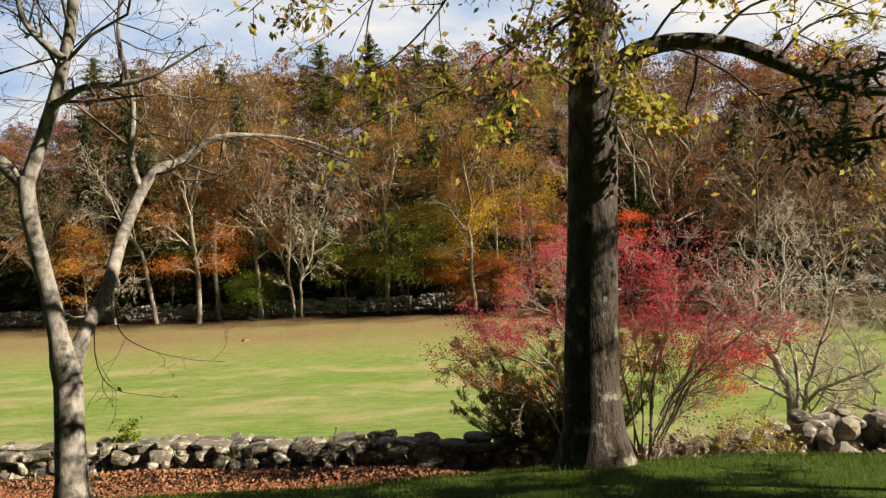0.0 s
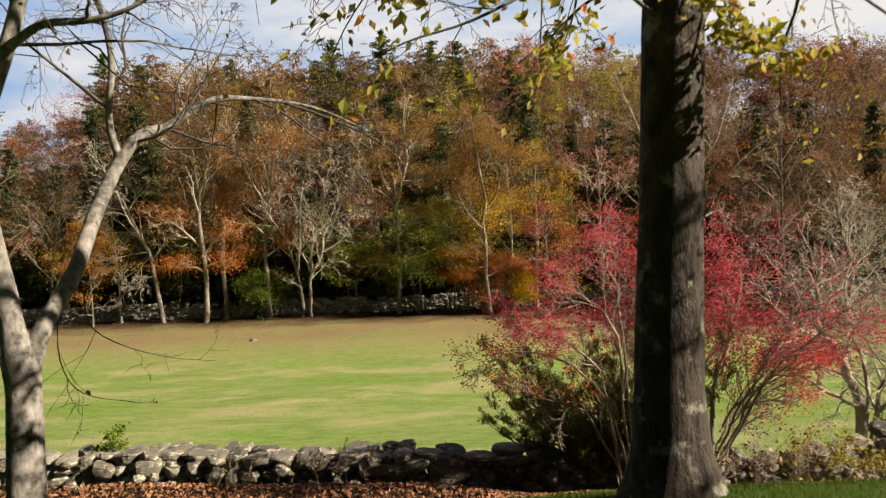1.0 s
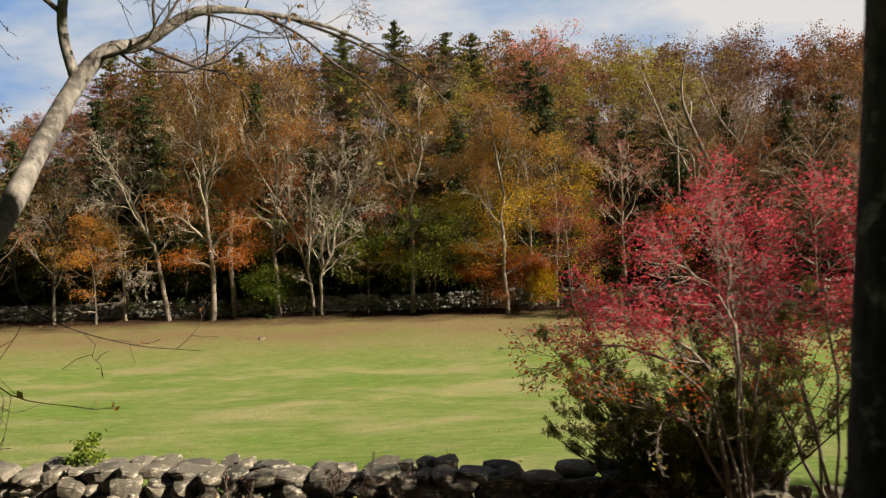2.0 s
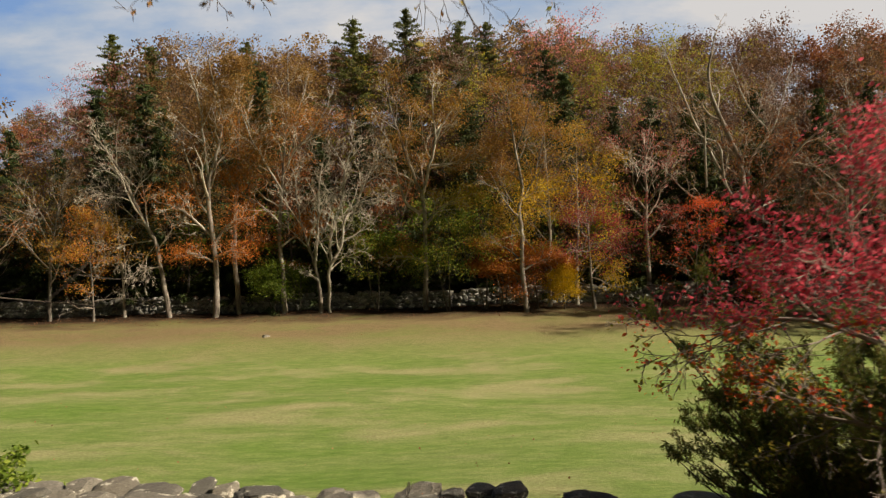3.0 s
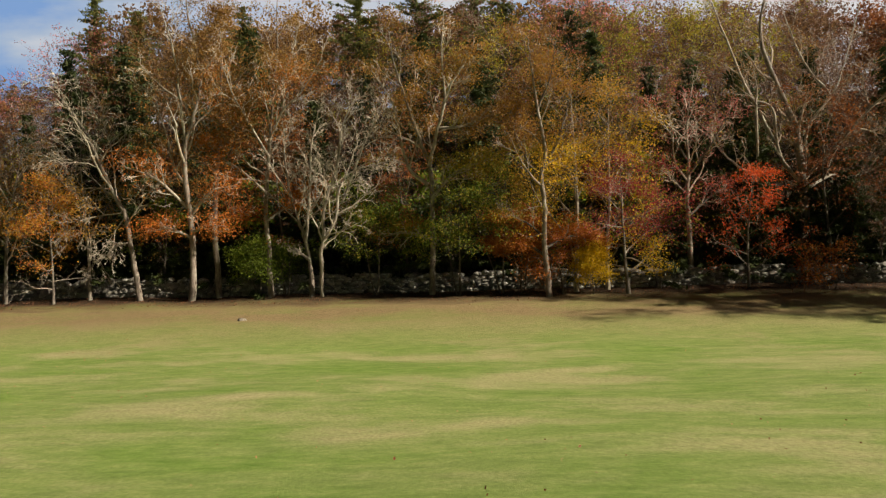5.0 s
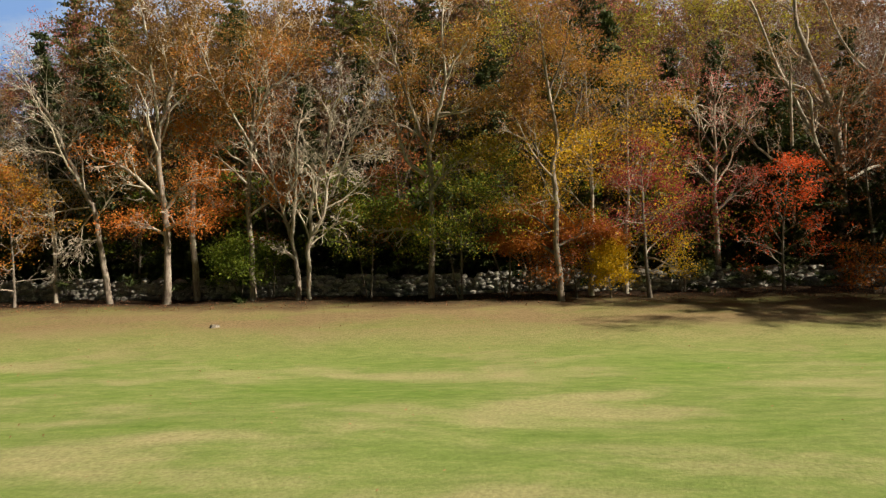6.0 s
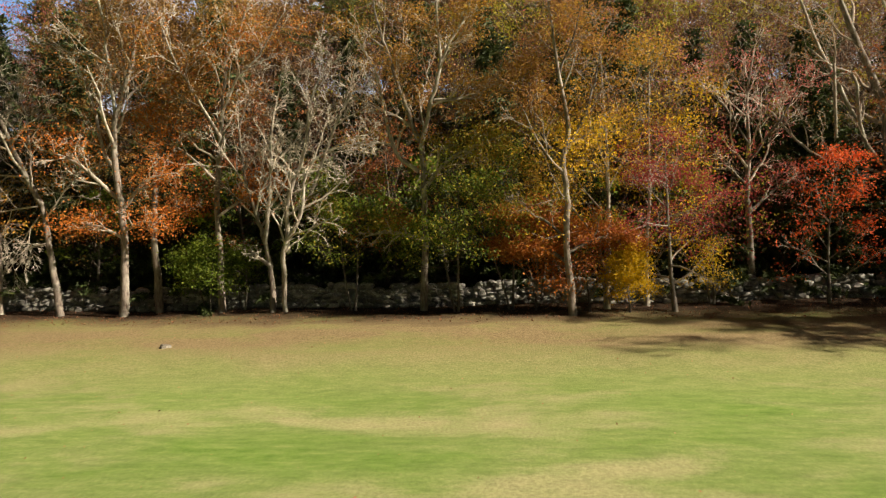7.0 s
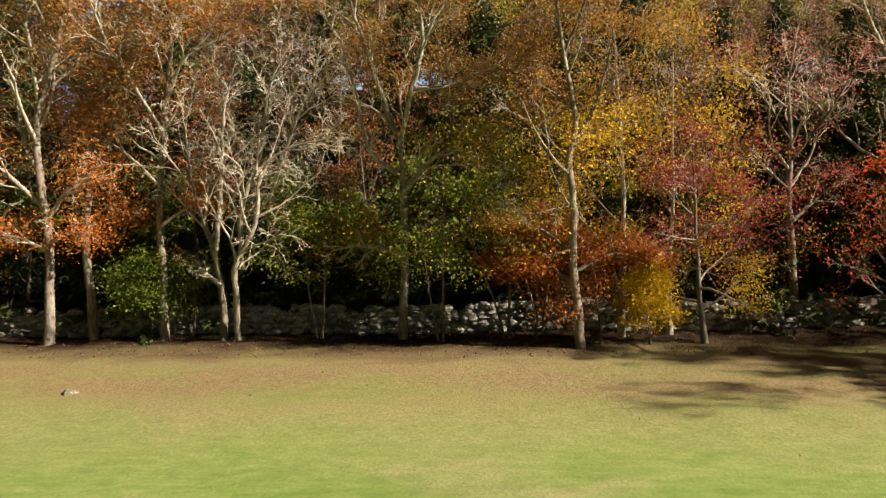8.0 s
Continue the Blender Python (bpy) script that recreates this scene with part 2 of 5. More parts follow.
STONE_FAR = stone_material("mossy_field_stone", [(0.11, 0.11, 0.104), (0.23, 0.228, 0.212), (0.15, 0.146, 0.13), (0.33, 0.325, 0.30), (0.085, 0.085, 0.078)], (0.42, 0.44, 0.40))


# ---- ground ----
PROFILE_Y = (-300, -20, 0, 4, 6.9, 8, 9, 10, 11, 12.3, 14, 17, 20, 24, 28, 36, 41, 45, 49, 53, 56, 60, 70, 80, 95, 120, 200, 3000)
PROFILE_Z = (9, 6.6, 6.3, 6.0, 5.6, 5.16, 4.78, 4.46, 4.2, 3.92, 3.4, 2.75, 2.25, 1.85, 1.6, 1.05, 1.0, 1.42, 1.7, 1.92, 2.1, 3.0, 8.5, 14.5, 20.5, 22.0, 18.0, 18.0)


def ground_z(x, y):
    """Height of the ground; x and y may be arrays."""
    x, y = np.asarray(x, float), np.asarray(y, float)
    z = sum(np.interp(y + d, PROFILE_Y, PROFILE_Z) for d in (-0.8, -0.4, 0.0, 0.4, 0.8)) / 5
    z = z + 0.05 * np.sin(x * 0.5 + 1.0) * np.sin(y * 0.37) + 0.02 * np.sin(x * 1.7) * np.sin(y * 1.3 + 2)
    z = z + 0.13 * np.clip((x + 1.2) / 2.4, 0, 1) * np.clip((y - 2) / 3, 0, 1) * np.clip((11.5 - y) / 2, 0, 1)
    west = np.clip((-x - 32) / 40, 0, 1) * np.clip((y - 60) / 25, 0, 1)
    heap = 0.22 * np.exp(-((y - 10.55 + 0.13 * x) / 0.6) ** 2) * np.clip((0.8 - x) / 1.5, 0, 1)
    return z - 5.0 * west + heap


def mesh_object(name, verts, quads, mat, parent=None, label="", smooth=True):
    me = bpy.data.meshes.new(name)
    verts, quads = np.asarray(verts, np.float32).reshape(-1, 3), np.asarray(quads, np.int32)
    k = quads.shape[1]
    me.vertices.add(len(verts))
    me.vertices.foreach_set("co", verts.ravel())
    me.loops.add(quads.size)
    me.loops.foreach_set("vertex_index", quads.ravel())
    me.polygons.add(len(quads))
    me.polygons.foreach_set("loop_start", np.arange(0, quads.size, k, dtype=np.int32))
    me.polygons.foreach_set("loop_total", np.full(len(quads), k, np.int32))
    me.polygons.foreach_set("use_smooth", np.full(len(quads), smooth, bool))
    me.materials.append(mat)
    me.update(calc_edges=True)
    me.validate()
    ob = new(name, me)
    if parent:
        ob.parent = parent
    if label:
        ob["label"] = label
    return ob


def grid_object(name, xs, ys, lift, mat):
    gx, gy = np.meshgrid(xs, ys)
    v = np.stack([gx, gy, ground_z(gx, gy) + lift], -1).reshape(-1, 3)
    nx, ny = len(xs), len(ys)
    i = (np.arange(ny - 1)[:, None] * nx + np.arange(nx - 1)[None, :]).ravel()
    return mesh_object(name, v, np.stack([i, i + 1, i + nx + 1, i + nx], 1), mat)


far = np.array([60, 75, 100, 150, 250, 500, 1000, 3000.0])
g_x = np.concatenate([-far[::-1], np.arange(-50, 50.1, 1.0), far])
g_y = np.concatenate([[-3000, -1000, -300, -100, -40, -20, -10], np.arange(-4, 16, 0.4), np.arange(16, 66, 1.0), np.arange(66, 130, 4.0), [140, 170, 220, 400, 1000, 3000]])
ground = tagged(grid_object("ground", g_x, g_y, 0.0, GROUND), "sunlit mown meadow grass with dry streaks and leaf mould darkened for shade", "ground", kind="structure")


# ---- plant building ----
def tubes(polylines):
    """Tapered tubes round many polylines: (points, radii, sides)."""
    groups = {}
    for pts, radii, sides in polylines:
        groups.setdefault((len(pts), sides), []).append((pts, radii))
    verts, quads, base = [], [], 0
    for (n, sides), items in groups.items():
        p = np.array([[tuple(q) for q in it[0]] for it in items])
        r = np.array([it[1] for it in items])
        m = len(items)
        t = np.gradient(p, axis=1)
        t /= np.linalg.norm(t, axis=2, keepdims=True) + 1e-9
        mean = t.mean(1)
        ref = np.where(np.abs(mean[:, 2:3]) > 0.75, np.array([[1.0, 0, 0]]), np.array([[0, 0, 1.0]]))[:, None, :]
        u = np.cross(t, np.broadcast_to(ref, t.shape))
        u /= np.linalg.norm(u, axis=2, keepdims=True) + 1e-9
        w = np.cross(t, u)
        a = np.arange(sides) * 2 * np.pi / sides
        ring = p[:, :, None, :] + r[:, :, None, None] * (np.cos(a)[None, None, :, None] * u[:, :, None, :] + np.sin(a)[None, None, :, None] * w[:, :, None, :])
        verts.append(ring.reshape(-1, 3))
        i = np.arange(m)[:, None, None] * n * sides + np.arange(n - 1)[None, :, None] * sides
        k = np.arange(sides)[None, None, :]
        k2 = (k + 1) % sides
        quads.append((base + np.stack([i + k, i + k2, i + sides + k2, i + sides + k], -1)).reshape(-1, 4))
        base += m * n * sides
    return np.concatenate(verts), np.concatenate(quads)


def leaf_quads(rng, spots, per, size, spread, flat=0.4, slim=0.6, droop=0.0, layer=0.5):
    """Small folded leaves scattered round the spots."""
    c = np.repeat(np.asarray(spots, float), per, axis=0)
    n = len(c)
    c = c + rng.normal(0, spread, (n, 3)) * (1.0, 1.0, layer)
    nrm = rng.normal(0, 1, (n, 3))
    nrm[:, 2] = nrm[:, 2] * 0.6 + flat * 2
    nrm /= np.linalg.norm(nrm, axis=1, keepdims=True)
    a = rng.normal(0, 1, (n, 3))
    a[:, 2] -= droop
    a -= nrm * (a * nrm).sum(1, keepdims=True)
    a /= np.linalg.norm(a, axis=1, keepdims=True) + 1e-9
    b = np.cross(nrm, a)
    s = size * rng.uniform(0.55, 1.35, (n, 1))
    fold = nrm * s * 0.16
    v = np.stack([c - a * s, c + b * s * slim + fold, c + a * s, c - b * s * slim + fold], 1).reshape(-1, 3)
    return v, np.arange(n * 4).reshape(-1, 4)


def clumped(rng, s, share, phase):
    """Which spots bear leaves: more in some masses of the crown, fewer between them."""
    f = np.sin(s[:, 0] * 1.5 + phase) + np.sin(s[:, 1] * 1.7 + 2 * phase) + np.sin(s[:, 2] * 1.9 + 3 * phase + 0.9 * s[:, 0] + 0.5 * s[:, 1])
    return rng.random(len(s)) < share * np.clip(0.9 + 0.6 * f, 0.12, 1.5)


def tilted(d, angle, turn):
    """Direction d bent away by an angle, at a turn about it."""
    u = d.orthogonal().normalized()
    w = d.cross(u)
    return (d * math.cos(angle) + (u * math.cos(turn) + w * math.sin(turn)) * math.sin(angle)).normalized()


class Habit:
    """How a kind of tree branches."""

    def __init__(self, counts=(12, 5, 4, 3), angles=(0.85, 0.7, 0.65, 0.6), ratios=(0.45, 0.5, 0.5, 0.55), rise=(0.02, 0.10, 0.10, 0.04), wander=(0.05, 0.13, 0.17, 0.2), start=0.35, thin=0.009, taper=0.65, limb=1.0):
        self.taper, self.limb = taper, limb
        self.counts, self.angles, self.ratios, self.rise, self.wander, self.start, self.thin = counts, angles, ratios, rise, wander, start, thin


EDGE = "trees along the wood edge"
SEGS, SIDES = (9, 6, 4, 2, 2, 2), (10, 6, 4, 3, 3, 3)


def grow(rnd, habit, out, spots, p, d, length, radius, level, first=None, end=0.18):
    n = SEGS[level]
    pts, dirs = [p.copy()], [d.copy()]
    for _ in range(n):
        w = habit.wander[min(level, 3)]
        d = (d + Vector((rnd.gauss(0, w), rnd.gauss(0, w), rnd.gauss(0, w) + habit.rise[min(level, len(habit.rise) - 1)]))).normalized()
        p = p + d * (length / n)
        pts.append(p)
        dirs.append(d)
    radii = [max(habit.thin * 0.8, radius * (1 - (1 - end) * i / n)) for i in range(n + 1)]
    out[0 if level < 1 else 1].append((pts, radii, SIDES[level]))
    branch(rnd, habit, out, spots, pts, dirs, radii, length, level, first)


def branch(rnd, habit, out, spots, pts, dirs, radii, length, level, first=None):
    n = len(pts) - 1
    if level >= len(habit.counts):
        spots.extend(pts[1:])
        return
    count = habit.counts[level]
    begin = (habit.start if first is None else first) if level == 0 else 0.2
    turn = rnd.uniform(0, 6.28)
    for j in range(count):
        f = min(0.999, begin + (1 - begin) * (j + rnd.uniform(0.2, 1.0)) / count)
        i = int(f * n)
        g = f * n - i
        q = pts[i].lerp(pts[min(i + 1, n)], g)
        turn += 2.4 + rnd.uniform(-0.5, 0.5)
        d = tilted(dirs[min(i + 1, n)], habit.angles[level] * rnd.uniform(0.7, 1.25) * (1.0 - 0.35 * (f - begin) if level == 0 else 1), turn)
        size = length * habit.ratios[level] * rnd.uniform(0.65, 1.2) * (1.15 - habit.taper * (f - begin) / (1 - begin))
        grow(rnd, habit, out, spots, q, d, size, max(habit.thin, radii[i] * rnd.uniform(0.42, 0.62) * (habit.limb if level == 0 else 1.0)), level + 1)


def group_root(name, at, label, category, group="", kind=""):
    root = new(name)
    root.empty_display_size = 0.3
    root.matrix_basis = Matrix.Translation(at)
    return tagged(root, label, category, group, kind)


def flare(pts, radii, amount):
    return [r * (1 + amount * max(0.0, 1 - i / 2.0) ** 2) for i, r in enumerate(radii)]


def tree(name, at, height, radius, seed, habit, bark, twig, leaves=(), stems=((0.0, 0.0, 1.0, 1.0),), label="", category="tree", group=""):
    """A broadleaved tree. leaves: rows of (material, leaves a spot, size, low, high, share, spread)."""
    rnd, rng = random.Random(seed), np.random.default_rng(seed)
    root = group_root(name, at, label, category, group)
    out, spots = ([], []), []
    for tx, ty, share, thick in stems:
        d = Vector((tx, ty, 1)).normalized()
        n, L, r = 9, height * share, radius * thick
        p, pts, dirs = Vector((tx * 0.4, ty * 0.4, -0.15)), [], []
        for i in range(n + 1):
            pts.append(p.copy())
            dirs.append(d.copy())
            d = (d + Vector((rnd.gauss(0, 0.05), rnd.gauss(0, 0.05), 0.03))).normalized()
            p = p + d * L / n
        radii = [r * (1 - 0.85 * i / n) for i in range(n + 1)]
        out[0].append((pts, flare(pts, radii, 0.35), 12))
        branch(rnd, habit, out, spots, pts, dirs, radii, L, 0)
    for it in out[0]:
        mesh_object("trunk" if len(stems) == 1 else "stem", *tubes([it]), bark, root)
    tagged(mesh_object("branchwork", *tubes(out[1]), twig, root), kind="stuff")
    s = np.array([tuple(q) for q in spots])
    for mat, per, size, low, high, share, spread in leaves:
        if group == EDGE and size < 0.1:
            per, size = round(per * 1.6), size * 0.72
        rel = s[:, 2] / height
        keep = (rel > low) & ((rel < high) | (high >= 1.0)) & clumped(rng, s, share, seed)
        if keep.sum() > 3:
            mesh_object("crown", *leaf_quads(rng, s[keep], per, size, spread), mat, root, smooth=False)
    return root


def conifer(name, at, height, spread, seed, mat, twig, droop=0.35, gap=0.45, needle=0.26, per=4, label="", category="conifer tree", group="", low=0.12, reach_out=(), ragged=False):
    """A conifer: a straight stem with whorls of drooping boughs hung with needle sprays."""
    rnd, rng = random.Random(seed), np.random.default_rng(seed)
    root = group_root(name, at, label, category, group)
    stem = [Vector((0.03 * math.sin(i), 0.03 * math.cos(i * 1.3), height * i / 12 - 0.1)) for i in range(13)]
    polys, spots, aims = [(stem, [0.014 * height * (1 - 0.93 * i / 12) for i in range(13)], 8)], [], []
    boughs = []
    z = height * low
    while z < height * 0.985:
        reach = spread * (1 - z / height) ** 0.75 * rnd.uniform(0.7, 1.1) + 0.2
        for k in range(7 if ragged else 5):
            a = rnd.uniform(0, 6.28)
            L = reach * (rnd.choice((0.45, 0.75, 1.0, 1.35)) if ragged else rnd.uniform(0.4, 1.15))
            pts, p, d = [], Vector((0, 0, z + rnd.uniform(-0.2, 0.2))), Vector((math.cos(a), math.sin(a), 0.3 if ragged else 0.12))
            for i in range(5):
                pts.append(p.copy())
                d = (d + Vector((rnd.gauss(0, 0.06), rnd.gauss(0, 0.06), -droop * 0.22 + (0.10 if i > 2 else 0)))).normalized()
                p = p + d * L / 4
            boughs.append((pts, [0.006 * height * 0.12 + 0.012 * L * (1 - i / 4.2) for i in range(5)], 4))
            steps = max(4, int(L / 0.16))
            for j in range(steps):
                f = (j + rnd.random()) / steps * 3.99
                i = int(f)
                spots.append(pts[i].lerp(pts[i + 1], f - i))
        z += gap * rnd.uniform(0.7, 1.3)
    for path in reach_out:
        pts = [Vector(q) - Vector(at) for q in path]
        boughs.append((pts, [0.03 * (1 - 0.22 * i) for i in range(len(pts))], 5))
        for a, b in zip(pts, pts[1:]):
            for j in range(int((b - a).length / 0.11)):
                spots.append(a.lerp(b, rnd.random()) + Vector((rnd.gauss(0, 0.09), rnd.gauss(0, 0.09), rnd.gauss(-0.05, 0.06))))
    mesh_object("trunk", *tubes(polys), BARK_DARK, root)
    tagged(mesh_object("branchwork", *tubes(boughs), twig, root), kind="stuff")
    s = np.array([tuple(q) for q in spots])
    v, q = leaf_quads(rng, s, per, needle, 0.16 if needle > 0.2 else 0.1, 0.5, 0.3, 0.9)
    mesh_object("crown", v, q, mat, root, smooth=False)
    return root


def at_ground(x, y, sink=0.0):
    return (x, y, float(ground_z(x, y)) - sink)


# ---- clouds: a far sheet of broken white cloud over the hill ----
def cloud_material():
    m, nodes, links, p = material("cloud")
    co = nodes.new("ShaderNodeTexCoord").outputs["Object"]
    n = noise_node(nodes, links, stretched(nodes, links, co, (0.0011, 1.0, 0.0032)), 1.0, 7, 0.58)
    r = ramp_node(nodes, [(0.37, (0.09, 0.175, 0.35)), (0.46, (0.175, 0.24, 0.345)), (0.57, (0.32, 0.34, 0.375))])
    sep, drift = nodes.new("ShaderNodeSeparateXYZ"), nodes.new("ShaderNodeMath")
    drift.operation, drift.inputs[1].default_value = "MULTIPLY_ADD", 0.00005
    links.new(co, sep.inputs[0])
    links.new(sep.outputs["X"], drift.inputs[0])
    links.new(n.outputs[0], drift.inputs[2])
    links.new(drift.outputs[0], r.inputs[0])
    e = nodes.new("ShaderNodeEmission")
    links.new(r.outputs[0], e.inputs[0])
    links.new(e.outputs[0], nodes["Material Output"].inputs[0])
    return m


sheet = mesh_object("backdrop", [(-2600, 1500, -50), (2600, 1500, -50), (2600, 1500, 1700), (-2600, 1500, 1700)], [(0, 1, 2, 3)], cloud_material())
tagged(sheet, "broken white cloud across a pale blue autumn sky", "sky", kind="structure")


# ---- dry stone walls ----
def rock_mesh(name, seed, cuts=11, mat=STONE):
    """A rough field stone: a ball cut flat on several sides."""
    rnd = random.Random(seed)
    bm = bmesh.new()
    bmesh.ops.create_icosphere(bm, subdivisions=2, radius=0.62)
    for _ in range(cuts):
        n = Vector((rnd.gauss(0, 1), rnd.gauss(0, 1), rnd.gauss(0, 1.3))).normalized()
        d = rnd.uniform(0.4, 0.52)
        for v in bm.verts:
            over = v.co.dot(n) - d
            if over > 0:
                v.co -= n * over
    for v in bm.verts:
        v.co += v.co.normalized() * noise.noise(v.co * 3 + Vector((seed, 0, 0))) * 0.07
    me = bpy.data.meshes.new(name)
    bm.to_mesh(me)
    bm.free()
    me.materials.append(mat)
    return me


def slab_mesh(name, seed, power, mat=STONE):
    """A flat or blocky field stone: a rounded box with broken corners."""
    rnd = random.Random(seed)
    bm = bmesh.new()
    bmesh.ops.create_cube(bm, size=1)
    bmesh.ops.subdivide_edges(bm, edges=list(bm.edges), cuts=3, use_grid_fill=True)
    for v in bm.verts:
        c = v.co * 2
        v.co = c / (sum(abs(k) ** power for k in c)) ** (1 / power) * 0.52
    for k in range(7):
        a = rnd.uniform(0, 6.28)
        n = Vector((math.cos(a), math.sin(a), rnd.gauss(0, 0.35))).normalized()
        d = rnd.uniform(0.38, 0.52)
        for v in bm.verts:
            over = v.co.dot(n) - d
            if over > 0:
                v.co -= n * over
    for v in bm.verts:
        v.co += Vector((rnd.gauss(0, 0.012), rnd.gauss(0, 0.012), 0.10 * noise.noise(v.co * 2.2 + Vector((seed * 3.1, 0, 0)))))
    me = bpy.data.meshes.new(name)
    bmesh.ops.triangulate(bm, faces=list(bm.faces))
    bm.to_mesh(me)
    bm.free()
    me.materials.append(mat)
    return me


ROCKS = [rock_mesh("stone", s) for s in range(9)] + [slab_mesh("stone", s, 4.0) for s in range(40, 48)]
SLABS = [slab_mesh("stone", s, 6.0) for s in range(60, 72)]
ROUND = [rock_mesh("stone", s + 90, 6) for s in range(7)]
FAR_ROCKS = [rock_mesh("stone", s + 20, 9, STONE_FAR) for s in range(10)]


def stone_matrix(rnd, x, y, z, sx, sy, sz, turn=0.0, tip=9):
    return pose(x, y, z, rnd.gauss(0, tip), rnd.gauss(0, tip), turn + rnd.gauss(0, 12)) @ Matrix.Diagonal((sx, sy, sz, 1))


def lay_stones(wall, rnd, spots, limit=290, mat=STONE):
    """Stones of a wall: the first ones as pieces of their own, the rest joined."""
    for me, m in spots[:limit]:
        ob = new("stone", me)
        ob.parent = wall
        ob.matrix_basis = m
    rest = spots[limit:]
    if rest:
        vs, fs, base = [], [], 0
        for me, m in rest:
            n = len(me.vertices)
            co = np.empty(n * 3, np.float32)
            me.vertices.foreach_get("co", co)
            mm = np.array(m)
            vs.append(co.reshape(-1, 3) @ mm[:3, :3].T + mm[:3, 3])
            ix = np.empty(len(me.polygons) * 3, np.int32)
            me.polygons.foreach_get("vertices", ix)
            fs.append(ix.reshape(-1, 3) + base)
            base += n
        tagged(mesh_object("stones", np.concatenate(vs), np.concatenate(fs), mat, wall, smooth=False), kind="stuff")


def near_wall_y(x):
    return 11.35 - 0.13 * x


near_wall = group_root("wall_near", (0, 0, 0), "low dry wall of rough grey field stones, partly tumbled", "stone wall", kind="structure")
rnd = random.Random(5)
spots = []
for course in range(5):
    x = -14.0
    while x < 13.0:
        low, big, top = 2.1 < x < 4.1, x > 4.1, course == 4
        w = rnd.choice((0.16, 0.22, 0.3, 0.4)) * rnd.uniform(0.85, 1.2) + (0.06 if top else 0)
        if big:
            w = rnd.uniform(0.15, 0.34)
        if not (low and course > 2) and not (big and top and rnd.random() < 0.4):
            h = (0.2, 0.18, 0.16, 0.15, 0.11)[course] * rnd.uniform(0.75, 1.3) * (1.45 if big else 1)
            z0 = (0.06, 0.2, 0.33, 0.46, 0.58)[course]
            for k in range(2):
                if k and rnd.random() < (0.25 if course == 0 or top else 0.7):
                    continue
                y = near_wall_y(x) + (-0.16 if k == 0 else 0.2) + rnd.gauss(0, 0.06) - (0.018 * (4 - course) if k == 0 else 0)
                zg = float(ground_z(x, near_wall_y(x) + 0.1)) + 0.02
                kind = ROUND if big or rnd.random() < 0.15 else SLABS if top or rnd.random() < 0.4 else ROCKS
                spots.append((rnd.choice(kind), stone_matrix(rnd, x + w / 2, y, zg + z0 + rnd.gauss(0, 0.018), w * rnd.uniform(0.98, 1.14), rnd.uniform(0.26, 0.46), h * 1.18, 0, 7 if top else 13)))
        x += w * 0.98
for _ in range(22):
    x = rnd.uniform(4.0, 7.4)
    s = rnd.uniform(0.14, 0.3)
    y = near_wall_y(x) - rnd.uniform(0.35, 0.8)
    spots.append((rnd.choice(ROCKS), stone_matrix(rnd, x, y, float(ground_z(x, y)) + s * 0.28, s * 1.2, s, s * 0.9, rnd.uniform(0, 90), 20)))
spots.sort(key=lambda it: abs(it[1].translation.x + 0.5))
lay_stones(near_wall, rnd, spots, 300)

FAR_Y = 55.2
far_wall = group_root("wall_far", (0, 0, 0), "long dry field-stone wall along the shaded wood edge", "stone wall", kind="structure")
rnd = random.Random(8)
spots = []
for course in range(5):
    x = -48.0
    while x < 48:
        w = rnd.uniform(0.24, 0.62)
        h = 0.27 * rnd.uniform(0.8, 1.25)
        zg = float(ground_z(x, FAR_Y))
        y = FAR_Y + 0.3 * math.sin(x * 0.11) + rnd.gauss(0, 0.05) + 0.04 * course
        if not (course == 4 and rnd.random() < 0.18):
            spots.append((rnd.choice(FAR_ROCKS), stone_matrix(rnd, x + w / 2, y, zg + 0.08 + 0.215 * course + rnd.gauss(0, 0.03), w * 1.1, 0.55, h * 1.2, 0, 8)))
        x += w * 0.95
spots.sort(key=lambda it: abs(it[1].translation.x + 3))
lay_stones(far_wall, rnd, spots, 300, STONE_FAR)

inner_wall = group_root("wall_inner", (0, 0, 0), "second low field-stone wall deeper in the wood", "stone wall", kind="structure")
spots = []
for course in range(4):
    x = -15.0
    while x < -3.5:
        w = rnd.uniform(0.24, 0.5)
        y = 59.6 + 0.12 * x
        spots.append((rnd.choice(FAR_ROCKS), stone_matrix(rnd, x + w / 2, y, float(ground_z(x, y)) + 0.08 + 0.21 * course + rnd.gauss(0, 0.03), w * 1.1, 0.5, 0.3, 0, 8)))
        x += w * 0.95
lay_stones(inner_wall, rnd, spots, 150, STONE_FAR)

rock = new("field_rock", rock_mesh("field_rock", 77))
rock.matrix_basis = pose(-12.84, 46.15, float(ground_z(-12.84, 46.15)) + 0.01, 4, 6, 30) @ Matrix.Diagonal((0.46, 0.36, 0.2, 1))
tagged(rock, "small pale grey stone lying in the mown field", "rock")


# ---- near trees ----
def smooth_path(points, radii, step=4):
    """A rounded path through the points."""
    p = [Vector(q) for q in points]
    p = [p[0] * 2 - p[1]] + p + [p[-1] * 2 - p[-2]]
    out, rr = [], []
    for i in range(1, len(p) - 2):
        for k in range(step):
            t = k / step
            a, b, c, d = p[i - 1], p[i], p[i + 1], p[i + 2]
            out.append(0.5 * ((2 * b) + (c - a) * t + (2 * a - 5 * b + 4 * c - d) * t * t + (3 * b - a - 3 * c + d) * t ** 3))
            rr.append(radii[i - 1] * (1 - t) + radii[i] * t)
    out.append(p[-2])
    rr.append(radii[-1])
    return out, rr


